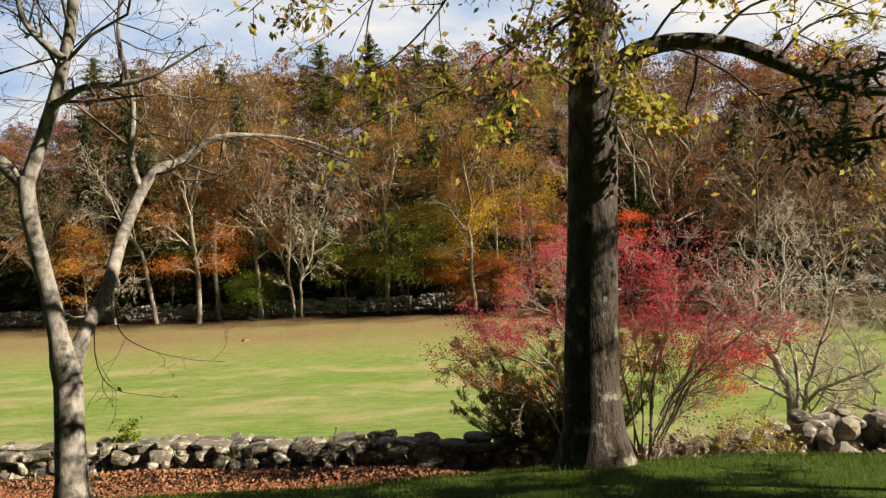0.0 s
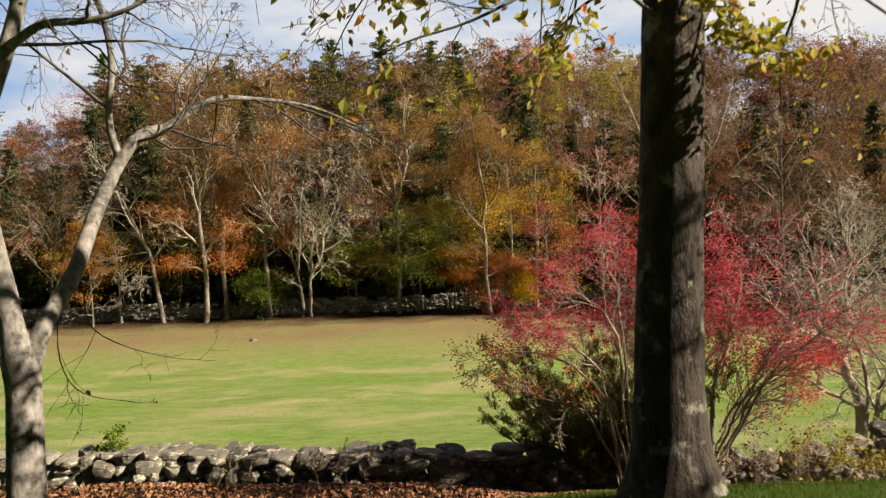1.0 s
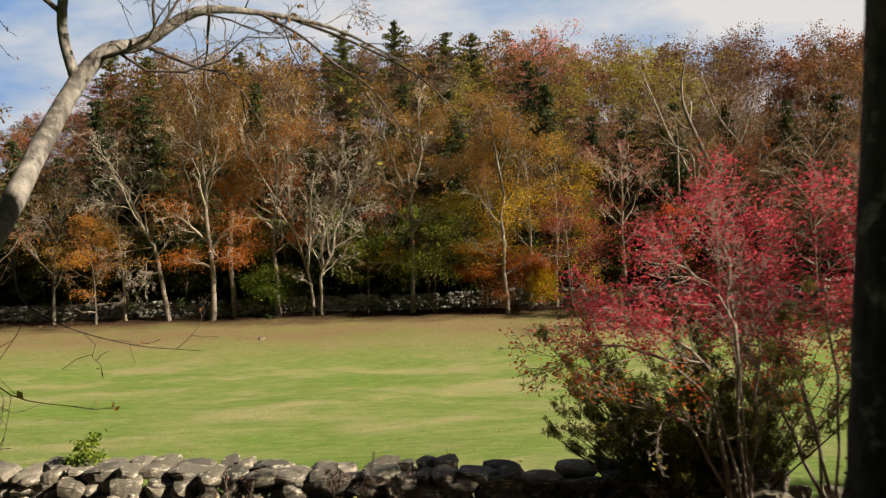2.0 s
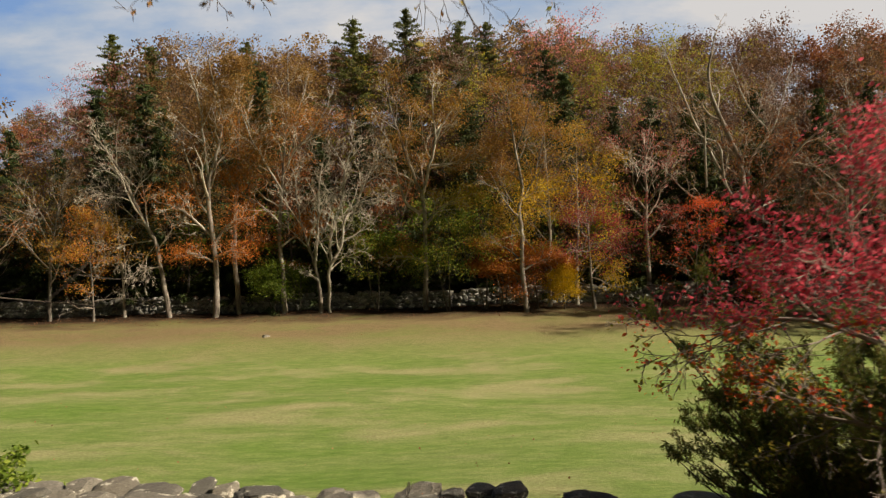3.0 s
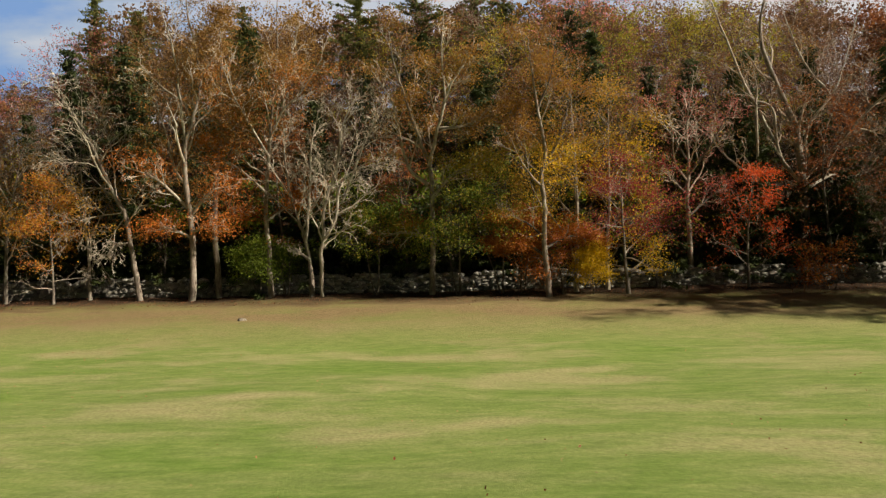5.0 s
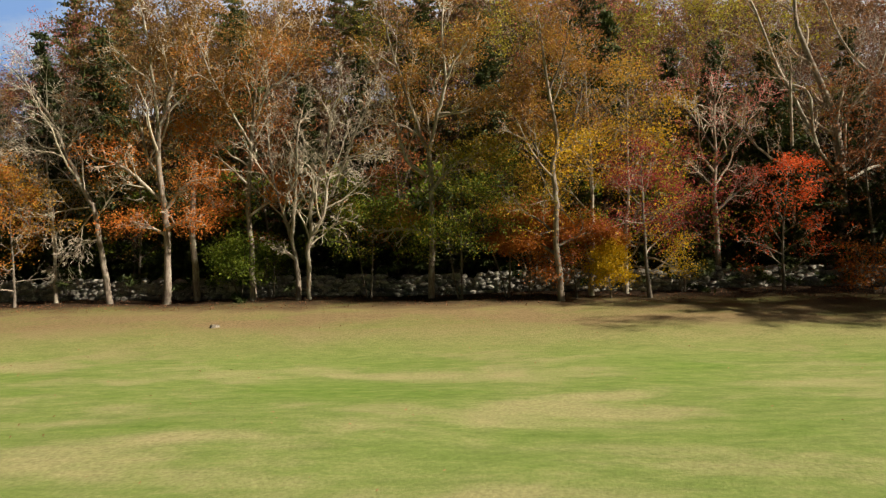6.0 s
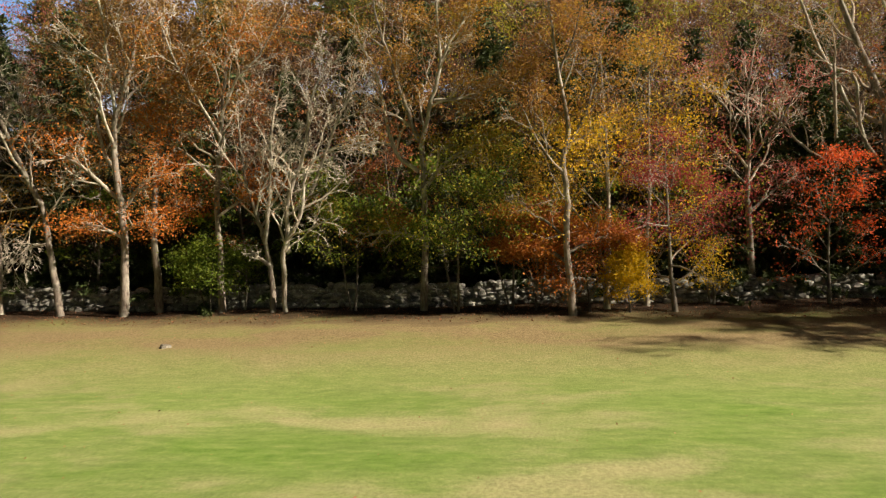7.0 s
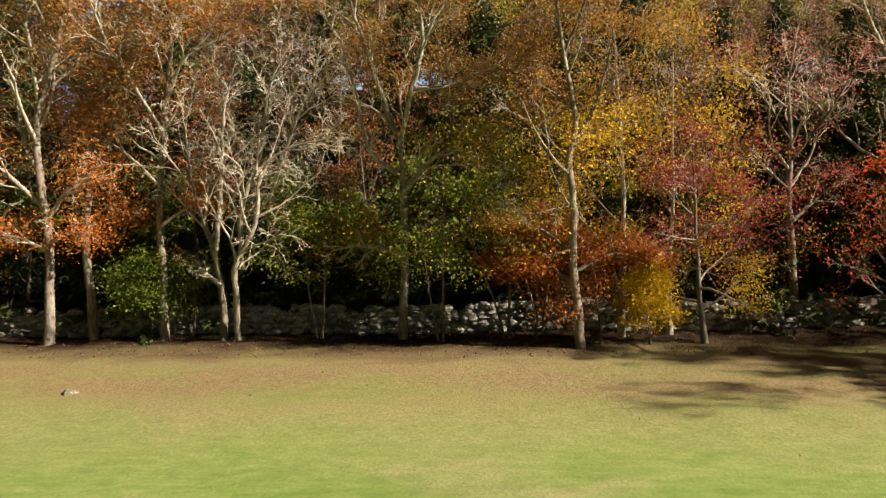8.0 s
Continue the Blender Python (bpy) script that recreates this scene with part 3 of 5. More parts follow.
def limbed_tree(name, at, limbs, seed, bark, twig, leaves, label, category="tree"):
    """A tree of known main limbs: rows of (points, radii, sides, habit or None, share of the length that bears side branches, level)."""
    rnd, rng = random.Random(seed), np.random.default_rng(seed)
    root = group_root(name, at, label, category)
    base = Vector(at)
    out, spots = ([], []), []
    leafy_spots = []
    for points, radii, sides, habit, first, level, *leafy in limbs:
        pts, rr = smooth_path([Vector(q) - base for q in points], radii)
        rr = [r * (1 + 0.05 * noise.noise(q * 3.0 + Vector((seed, 0, 0)))) for q, r in zip(pts, rr)]
        out[0 if radii[0] > 0.03 else 1].append((pts, rr, sides))
        if habit:
            dirs = [(pts[min(i + 1, len(pts) - 1)] - pts[max(i - 1, 0)]).normalized() for i in range(len(pts))]
            length = sum((pts[i + 1] - pts[i]).length for i in range(len(pts) - 1))
            branch(rnd, habit, out, leafy_spots if leafy else spots, pts, dirs, rr, length, level, first)
    fine = [it for it in out[0] if max(it[1]) < 0.03]
    out = ([it for it in out[0] if max(it[1]) >= 0.03], out[1] + fine)
    for k, it in enumerate(out[0]):
        mesh_object("trunk" if k == 0 else "limb", *tubes([it]), bark, root)
    if out[1]:
        tagged(mesh_object("branchwork", *tubes(out[1]), twig, root), kind="stuff")
    s = np.array([tuple(q) for q in spots])
    for mat, per, size, share, spread in leaves:
        keep = rng.random(len(s)) < share
        mesh_object("crown", *leaf_quads(rng, s[keep], per, size, spread, 0.3, 0.5, 0.6), mat, root, smooth=False)
    if leafy_spots:
        s = np.array([tuple(q) for q in leafy_spots])
        for mat, share in ((LEAF_OAK, 0.5), (LEAF_OLIVE, 0.22), (LEAF_RUST, 0.04)):
            keep = clumped(rng, s * 3.0, share, seed + share)
            mesh_object("crown", *leaf_quads(rng, s[keep], 3, 0.045, 0.07, 0.3, 0.62, 0.6), mat, root, smooth=False)
    return root


FORK_HABIT = Habit(limb=0.5, counts=(14, 7, 5, 3), angles=(0.9, 0.8, 0.75, 0.7), ratios=(0.42, 0.5, 0.5, 0.55), rise=(0.0, 0.0, 0.0, -0.02), wander=(0.05, 0.26, 0.26, 0.26), thin=0.003)
LIMB_HABIT = Habit(limb=0.5, counts=(11, 6, 4, 3), angles=(0.9, 0.8, 0.7, 0.7), ratios=(0.26, 0.55, 0.5, 0.5), rise=(0.0, -0.01, -0.03, -0.03), wander=(0.05, 0.24, 0.26, 0.26), thin=0.003)
TWIG_HABIT = Habit(counts=(6, 4, 3), angles=(0.7, 0.7, 0.7), ratios=(0.35, 0.45, 0.5), rise=(0.0, -0.01, -0.02), wander=(0.06, 0.22, 0.24, 0.24), thin=0.0025)
forked = at_ground(-4.1, 7.75)
limbed_tree("forked_tree", forked, [
    ([(-4.1, 7.75, forked[2] - 0.15), (-4.1, 7.76, 5.5), (-4.11, 7.8, 6.05), (-4.1, 7.8, 6.45), (-4.12, 7.8, 6.75), (-4.17, 7.8, 7.0), (-4.23, 7.8, 7.4), (-4.33, 7.8, 7.92), (-4.41, 7.8, 8.35), (-4.43, 7.8, 8.75)], (0.23, 0.165, 0.15, 0.148, 0.15, 0.108, 0.094, 0.088, 0.088, 0.09), 20, None, 0, 0),
    ([(-4.43, 7.8, 8.65), (-4.24, 7.8, 9.12), (-4.08, 7.8, 9.53), (-3.93, 7.8, 10.01), (-3.81, 7.8, 10.6), (-3.7, 7.9, 12.2), (-3.6, 8.0, 14.0)], (0.08, 0.072, 0.068, 0.062, 0.055, 0.04, 0.015), 12, FORK_HABIT, 0.3, 0),
    ([(-4.43, 7.8, 8.65), (-4.7, 7.75, 8.98), (-4.88, 7.7, 9.4), (-5.2, 7.6, 10.4), (-5.6, 7.5, 12.0), (-5.8, 7.5, 13.5)], (0.075, 0.066, 0.06, 0.05, 0.03, 0.012), 12, FORK_HABIT, 0.25, 0),
    ([(-4.1, 7.8, 6.4), (-4.05, 7.84, 6.72), (-3.97, 7.95, 7.03), (-3.85, 8.3, 7.5), (-3.92, 8.9, 8.07), (-3.82, 9.3, 8.64), (-3.66, 9.5, 8.94), (-3.44, 9.7, 9.05), (-3.03, 9.9, 9.36), (-2.57, 10.2, 9.42), (-1.94, 10.6, 9.36), (-1.3, 11.0, 9.1)], (0.1, 0.098, 0.082, 0.076, 0.074, 0.072, 0.066, 0.058, 0.042, 0.027, 0.018, 0.008), 14, LIMB_HABIT, 0.5, 0),
    ([(-3.82, 9.3, 8.64), (-3.92, 9.3, 9.1), (-3.86, 9.3, 9.78), (-4.0, 9.3, 10.65), (-3.9, 9.4, 11.6)], (0.05, 0.04, 0.035, 0.025, 0.012), 8, FORK_HABIT, 0.2, 1),
    ([(-4.08, 7.8, 9.5), (-3.9, 7.65, 9.52), (-3.64, 7.6, 9.63), (-3.23, 7.6, 9.65), (-2.88, 7.6, 9.74), (-2.4, 7.6, 10.0)], (0.05, 0.04, 0.036, 0.03, 0.02, 0.01), 8, TWIG_HABIT, 0.3, 0),
    ([(-3.73, 8.2, 7.3), (-3.68, 8.2, 6.99), (-3.44, 8.3, 6.78), (-3.03, 8.4, 6.63), (-2.61, 8.5, 6.56)], (0.009, 0.006, 0.005, 0.004, 0.002), 5, TWIG_HABIT, 0.3, 1),
    ([(-3.92, 8.1, 7.25), (-3.93, 8.1, 6.69), (-3.78, 8.2, 6.35), (-3.28, 8.3, 6.22)], (0.008, 0.006, 0.004, 0.002), 5, TWIG_HABIT, 0.3, 1),
    ([(-2.53, 10.2, 9.4), (-2.2, 10.3, 9.22), (-1.9, 10.4, 8.96), (-1.62, 10.55, 8.78), (-1.36, 10.6, 8.44), (-1.2, 10.7, 8.12), (-0.98, 10.75, 7.9)], (0.015, 0.013, 0.011, 0.009, 0.007, 0.005, 0.003), 6, TWIG_HABIT, 0.3, 0),
    ([(-2.3, 10.4, 9.41), (-1.78, 10.6, 9.23), (-1.17, 10.8, 8.93), (-0.7, 11.0, 8.5)], (0.018, 0.014, 0.01, 0.005), 6, TWIG_HABIT, 0.3, 0),
    ([(-3.9, 7.7, 9.95), (-4.14, 7.7, 10.17), (-4.3, 7.7, 10.41), (-4.4, 7.7, 10.9)], (0.045, 0.035, 0.03, 0.02), 8, FORK_HABIT, 0.2, 1),
], 11, BARK_SMOOTH, TWIG_DARK, [(LEAF_BROWN, 1, 0.025, 0.16, 0.015), (LEAF_OAK, 1, 0.035, 0.04, 0.02)], "forked smooth pale-barked tree, nearly bare, on the lawn edge")

OAK_HABIT = Habit(limb=0.4, counts=(8, 6, 4, 3), angles=(0.85, 0.75, 0.7, 0.7), ratios=(0.38, 0.5, 0.5, 0.5), rise=(0.0, -0.03, -0.06, -0.08), wander=(0.05, 0.26, 0.24, 0.24), thin=0.003)
SPRIG_HABIT = Habit(limb=0.5, counts=(8, 7, 4), angles=(0.85, 0.75, 0.7), ratios=(0.4, 0.34, 0.5), rise=(0.0, -0.04, -0.08), wander=(0.05, 0.2, 0.22, 0.22), thin=0.0025)
HIGH_HABIT = Habit(counts=(8, 5, 4), angles=(0.9, 0.75, 0.7), ratios=(0.5, 0.5, 0.5), rise=(0.0, 0.03, 0.0, 0.0), wander=(0.05, 0.15, 0.2, 0.22), start=0.45, thin=0.006)
oak = at_ground(1.36, 6.95)
limbed_tree("big_oak", oak, [
    ([(1.36, 6.95, oak[2] - 0.2), (1.36, 6.95, 5.8), (1.36, 6.95, 6.1), (1.36, 6.95, 6.7), (1.42, 6.95, 8.0), (1.46, 6.95, 9.0), (1.48, 6.95, 9.7), (1.5, 7.0, 11.5), (1.55, 7.0, 14.0), (1.5, 7.1, 17.5)], (0.5, 0.36, 0.285, 0.258, 0.232, 0.226, 0.215, 0.185, 0.13, 0.05), 28, HIGH_HABIT, 0.66, 0),
    ([(1.55, 6.95, 9.2), (1.75, 6.92, 9.5), (2.0, 6.9, 9.62), (2.35, 6.9, 9.66), (2.8, 6.9, 9.6), (3.22, 6.9, 9.42), (3.59, 6.9, 9.26), (4.21, 6.9, 9.11), (5.0, 6.9, 9.2), (6.0, 6.9, 9.6)], (0.13, 0.10, 0.085, 0.08, 0.075, 0.07, 0.062, 0.05, 0.035, 0.015), 14, OAK_HABIT, 0.2, 0),
    ([(1.45, 6.9, 10.2), (0.9, 6.6, 10.55), (0.3, 6.3, 10.45), (-0.4, 6.0, 10.2), (-1.1, 5.8, 9.9)], (0.06, 0.042, 0.032, 0.022, 0.009), 8, OAK_HABIT, 0.15, 0),
    ([(1.42, 6.75, 9.3), (1.3, 6.3, 9.6), (1.1, 5.7, 9.6), (0.8, 5.1, 9.35)], (0.05, 0.035, 0.025, 0.01), 8, OAK_HABIT, 0.2, 0),
    ([(1.3, 6.8, 9.25), (1.0, 6.6, 9.38), (0.72, 6.45, 9.25), (0.45, 6.4, 9.0), (0.25, 6.35, 8.85)], (0.02, 0.013, 0.01, 0.007, 0.003), 7, OAK_HABIT, 0.2, 1),
    ([(-0.2, 6.1, 10.3), (-0.5, 6.15, 9.95), (-0.62, 6.2, 9.5), (-0.9, 6.25, 9.1), (-1.1, 6.3, 8.7)], (0.012, 0.009, 0.007, 0.005, 0.003), 6, OAK_HABIT, 0.3, 1),
    ([(1.3, 6.85, 10.0), (0.9, 6.6, 9.75), (0.45, 6.4, 9.4), (-0.05, 6.25, 9.12), (-0.5, 6.2, 8.98), (-0.85, 6.15, 8.8)], (0.03, 0.02, 0.014, 0.01, 0.007, 0.003), 7, SPRIG_HABIT, 0.3, 1, True),
    ([(0.9, 6.6, 10.0), (0.7, 6.4, 9.5), (0.62, 6.3, 9.15), (0.5, 6.25, 8.85)], (0.014, 0.011, 0.008, 0.003), 6, SPRIG_HABIT, 0.35, 1, True),
    ([(0.3, 6.3, 10.3), (0.05, 6.2, 9.85), (-0.3, 6.2, 9.5), (-0.65, 6.2, 9.3)], (0.014, 0.011, 0.008, 0.003), 6, SPRIG_HABIT, 0.3, 1, True),
    ([(1.75, 6.85, 9.5), (1.85, 6.7, 9.25), (1.95, 6.6, 9.0), (2.2, 6.5, 8.85)], (0.016, 0.011, 0.008, 0.003), 6, SPRIG_HABIT, 0.2, 1, True),
    ([(1.62, 6.75, 9.9), (1.7, 6.6, 9.6), (1.66, 6.5, 9.35), (1.75, 6.45, 9.0)], (0.014, 0.01, 0.007, 0.003), 6, SPRIG_HABIT, 0.2, 1, True),
    ([(2.0, 6.9, 9.65), (2.3, 6.85, 10.0), (2.8, 6.8, 10.15), (3.3, 6.8, 10.1)], (0.018, 0.013, 0.009, 0.004), 6, SPRIG_HABIT, 0.2, 1, True),
    ([(3.2, 6.9, 9.45), (3.5, 6.9, 9.75), (4.0, 6.9, 9.85), (4.5, 6.9, 9.7)], (0.018, 0.013, 0.009, 0.004), 6, SPRIG_HABIT, 0.2, 1, True),
    ([(2.6, 6.9, 9.65), (2.95, 6.85, 9.95), (3.4, 6.8, 10.0), (4.0, 6.8, 9.8)], (0.02, 0.014, 0.01, 0.004), 6, SPRIG_HABIT, 0.2, 1, True),
], 23, BARK_DARK, TWIG_DARK, [(LEAF_OAK, 2, 0.04, 0.16, 0.14), (LEAF_BROWN, 2, 0.032, 0.12, 0.12)], "large dark rough-barked tree with a few yellow-green leaves", "tree")


def bough_spray():
    """The dark conifer whose lower boughs hang into view."""
    return conifer("dark_conifer", at_ground(5.3, 4.75), 5.6, 4.9, 31, NEEDLE, TWIG_DARK, 0.55, 0.4, 0.05, 34, "dark evergreen conifer with drooping boughs beside the lawn", low=0.68, reach_out=(
        ((5.3, 4.75, 9.5), (4.1, 4.75, 9.2), (3.0, 4.75, 8.95), (2.25, 4.75, 8.78)),
        ((5.3, 4.75, 9.0), (4.1, 4.75, 8.7), (3.1, 4.75, 8.5), (2.38, 4.75, 8.42))))


bough_spray()
# stands out of view, added only to throw shade over the lawn
conifer("dark_conifer", at_ground(9.6, 3.2), 10.0, 2.8, 33, NEEDLE, TWIG_DARK, 0.45, 0.5, 0.12, 8, "unseen tall dark evergreen conifer added to shade the lawn", low=0.1)

# ---- shrubs at the near wall ----
WEED_HABIT = Habit(counts=(6, 4, 2), angles=(0.5, 0.6, 0.6), ratios=(0.5, 0.5, 0.5), rise=(0.0, 0.03, 0.0, 0.0), wander=(0.08, 0.18, 0.22, 0.22), start=0.15, thin=0.0025)
for i, (x, y, h) in enumerate(((3.05, 10.15, 0.75), (3.5, 10.3, 0.9), (3.95, 10.2, 0.8), (4.4, 10.0, 0.55), (-1.7, 10.7, 0.8), (-3.3, 11.0, 0.6), (-2.1, 10.9, 0.6))):
    tree("dry_weed", at_ground(x, y), h, 0.006, 70 + i, WEED_HABIT, TWIG_PALE, TWIG_PALE, [(LITTER, 2, 0.02, 0.1, 1.0, 0.2, 0.05)] + ([(LEAF_OLIVE, 3, 0.025, 0.2, 1.0, 0.4, 0.05)] if x > 3.7 else []), [(0.35 * math.cos(k * 1.9), 0.3 * math.sin(k * 1.9), 0.7 + 0.1 * k, 1) for k in range(5 if x > 0 else 2)], "dry tan weed stalks at the foot of the stone wall", "weed")


# ---- the wood's edge ----
FINE = Habit(counts=(16, 5, 4, 3), angles=(1.0, 0.7, 0.65, 0.65), ratios=(0.42, 0.5, 0.5, 0.5), rise=(0.02, 0.07, 0.06, 0.03), wander=(0.05, 0.14, 0.18, 0.2), start=0.25, thin=0.011)
WIDE = Habit(counts=(15, 5, 4), angles=(1.0, 0.7, 0.65), ratios=(0.42, 0.5, 0.5), rise=(0.02, 0.07, 0.06, 0.03), wander=(0.05, 0.14, 0.18, 0.2), start=0.15, thin=0.012)
ARCH = Habit(counts=(15, 5, 4, 3), angles=(0.8, 0.6, 0.6, 0.6), ratios=(0.5, 0.5, 0.5, 0.55), rise=(0.02, 0.05, -0.04, -0.06), start=0.22, thin=0.012)
LAYER = Habit(counts=(14, 5, 4), angles=(1.15, 0.7, 0.65), ratios=(0.42, 0.5, 0.5), rise=(0.02, 0.02, 0.0, 0.0), start=0.12, thin=0.008)


def guided_tree(name, at, guides, radius, seed, habit, bark, twig, leaves, label, shrink=0.62, group=EDGE, fan=0.35, category="tree"):
    """A tree whose main limbs follow guides: paths of (sideways, up) from the base; the first is the trunk."""
    rnd, rng = random.Random(seed), np.random.default_rng(seed)
    root = group_root(name, at, label, category, group)
    out, spots = ([], []), []
    height = max(z for g in guides for _, z in g)
    for k, g in enumerate(guides):
        thick = radius if k == 0 else radius * shrink * rnd.uniform(0.75, 1.1) * (1 - 0.5 * g[0][1] / height)
        away = 0.0 if k == 0 else rnd.uniform(-fan, fan)
        y0 = 0.0
        pts3 = []
        for i, (x, z) in enumerate(g):
            step = 0 if i == 0 else math.hypot(x - g[i - 1][0], z - g[i - 1][1])
            y0 += away * step + rnd.gauss(0, 0.05) * step
            pts3.append((x, y0, z - (0.2 if k == 0 and i == 0 else 0)))
        m = len(g) - 1
        ends = radius * 0.12
        rad = [thick * (1 - 0.45 * i / m) if i < m * 0.5 else max(ends, thick * (1.27 - 1.1 * i / m)) for i in range(m + 1)]
        if k == 0:
            rad[0] *= 1.25
        pts, rr = smooth_path(pts3, rad)
        pts = [q + Vector((rnd.gauss(0, 0.025), rnd.gauss(0, 0.025), 0)) if i else q for i, q in enumerate(pts)]
        out[0].append((pts, rr, 10 if k == 0 else 7))
        dirs = [(pts[min(i + 1, len(pts) - 1)] - pts[max(i - 1, 0)]).normalized() for i in range(len(pts))]
        length = sum((pts[i + 1] - pts[i]).length for i in range(len(pts) - 1))
        branch(rnd, habit, out, spots, pts, dirs, rr, min(length, 9.0), 0, 0.38 if k == 0 else 0.15)
    for k, it in enumerate(out[0]):
        mesh_object("trunk" if k == 0 else "limb", *tubes([it]), BARK_MID if k == 0 and group == EDGE else bark, root)
    tagged(mesh_object("branchwork", *tubes(out[1]), twig, root), kind="stuff")
    s = np.array([tuple(q) for q in spots])
    for mat, per, size, low, high, share, spread in leaves:
        if group == EDGE:
            per, size = round(per * 1.6), size * 0.72
        rel = s[:, 2] / height
        keep = (rel > low) & ((rel < high) | (high >= 1.0)) & clumped(rng, s, share, seed)
        if keep.sum() > 3:
            mesh_object("crown", *leaf_quads(rng, s[keep], per, size, spread), mat, root, smooth=False)
    return root


TRIM = Habit(counts=(8, 4, 4, 3), angles=(0.85, 0.7, 0.65, 0.6), ratios=(0.36, 0.5, 0.5, 0.5), rise=(0.02, 0.07, 0.05, 0.02), wander=(0.05, 0.15, 0.2, 0.22), start=0.3, thin=0.012)
WEEP = Habit(counts=(10, 5, 4, 3), angles=(0.8, 0.65, 0.6, 0.6), ratios=(0.42, 0.55, 0.5, 0.5), rise=(0.02, 0.0, -0.06, -0.08), wander=(0.05, 0.13, 0.18, 0.2), start=0.3, thin=0.012)
SHRUB_LIMBS = [[(0.0, 0.0), (-0.11, 0.53), (-0.26, 1.45), (-0.59, 2.06), (-0.72, 2.67), (-0.59, 3.46)],
    [(0.0, 0.07), (0.08, 0.83), (0.3, 1.62), (0.73, 2.71), (0.96, 3.6)],
    [(-0.08, 0.53), (0.14, 1.43), (0.02, 2.44), (0.25, 3.43), (0.37, 4.12)],
    [(-0.03, 0.3), (0.3, 0.58), (0.78, 0.8), (1.49, 1.27)],
    [(0.1, 0.85), (0.4, 1.15), (0.89, 1.39), (1.59, 1.77)],
    [(-0.18, 0.95), (-0.71, 1.26), (-1.06, 1.48)]]
CROOKED = Habit(counts=(12, 6, 5, 3), angles=(0.85, 0.75, 0.7, 0.7), ratios=(0.4, 0.5, 0.5, 0.5), rise=(0.0, 0.05, 0.03, 0.0), wander=(0.05, 0.18, 0.22, 0.24), start=0.25, thin=0.0035)
guided_tree("bare_shrub", at_ground(6.18, 12.9), SHRUB_LIMBS, 0.09, 51, CROOKED, BARK_PALE, TWIG_PALE, [], "bare pale crooked shrub behind the tumbled wall", 0.6, "", 0.5, "shrub")
guided_tree("bare_shrub", at_ground(8.3, 13.8), [[(-x * 1.15, z * 1.15) for x, z in g] for g in SHRUB_LIMBS], 0.06, 52, CROOKED, BARK_PALE, TWIG_PALE, [], "bare grey shrub beside the crooked pale one", 0.6, "", 0.5, "shrub")
# bushes over the near wall, their main stems fanning out
BUSH_TWIGS = Habit(counts=(12, 7, 4), angles=(0.6, 0.65, 0.7), ratios=(0.25, 0.5, 0.5), rise=(0.0, 0.03, 0.02, 0.0), wander=(0.06, 0.16, 0.2, 0.22), start=0.3, thin=0.003)
guided_tree("crimson_bush", at_ground(2.82, 10.5), [
    [(0.0, 0.0), (0.16, 1.28), (0.41, 2.12), (0.58, 2.78), (0.66, 3.3)],
    [(0.05, 0.1), (0.41, 1.12), (1.0, 1.78), (1.41, 2.12), (1.75, 2.1)],
    [(-0.05, 0.0), (-0.08, 1.45), (-0.17, 2.45), (-0.08, 3.15)],
    [(-0.1, 0.0), (-0.25, 1.28), (-0.58, 2.12), (-0.83, 2.95)],
    [(0.1, 0.1), (0.58, 0.95), (1.16, 1.28), (1.6, 1.5)],
    [(0.1, 0.9), (0.25, 1.78), (0.83, 2.62), (1.08, 3.1)],
    [(0.2, 0.8), (0.7, 1.7), (1.2, 2.5), (1.5, 2.75)],
    [(-0.15, 0.1), (-0.4, 1.0), (-0.7, 1.6), (-1.1, 2.2)],
    [(0.2, 1.4), (0.3, 2.3), (0.15, 3.0)],
    [(0.05, 0.1), (0.5, 0.7), (1.0, 0.95), (1.45, 1.05)],
    [(0.0, 0.2), (0.35, 1.3), (0.75, 2.1), (0.95, 2.7)],
    [(0.1, 0.2), (0.6, 1.4), (1.15, 1.95), (1.55, 2.4)],
    [(-0.1, 0.2), (-0.3, 1.5), (-0.45, 2.3), (-0.4, 3.0)],
    [(0.05, 0.2), (0.3, 0.9), (0.8, 1.5), (1.3, 1.7)]], 0.024, 41, BUSH_TWIGS, TWIG, TWIG, [(LEAF_CRIMSON, 4, 0.017, 0.42, 1.0, 0.75, 0.1), (LEAF_RED, 3, 0.017, 0.18, 0.5, 0.35, 0.08)], "spreading bush of crimson autumn leaves over the stone wall", 0.8, "", 0.3, "bush")
guided_tree("crimson_bush", at_ground(1.82, 10.4), [
    [(0.0, 0.0), (-0.3, 1.2), (-0.81, 1.7), (-1.35, 1.8), (-1.75, 1.65)],
    [(0.0, 0.2), (-0.4, 1.6), (-0.85, 2.0), (-1.4, 2.2)],
    [(0.05, 0.1), (-0.2, 2.0), (-0.5, 2.45), (-0.85, 2.65)],
    [(0.1, 0.1), (-0.05, 2.3), (-0.18, 2.8), (-0.25, 3.1)],
    [(-0.05, 0.2), (-0.56, 1.05), (-1.1, 1.25), (-1.5, 1.5)],
    [(0.1, 0.2), (0.2, 1.6), (0.15, 2.6)]], 0.022, 42, BUSH_TWIGS, TWIG, TWIG, [(LEAF_CRIMSON, 5, 0.015, 0.58, 1.0, 0.6, 0.08), (LEAF_RED, 3, 0.017, 0.38, 0.6, 0.14, 0.05), (LEAF_OLIVE, 2, 0.018, 0.2, 0.6, 0.15, 0.05)], "thinner arching bush with crimson leaves at its tips", 0.85, "", 0.18, "bush")


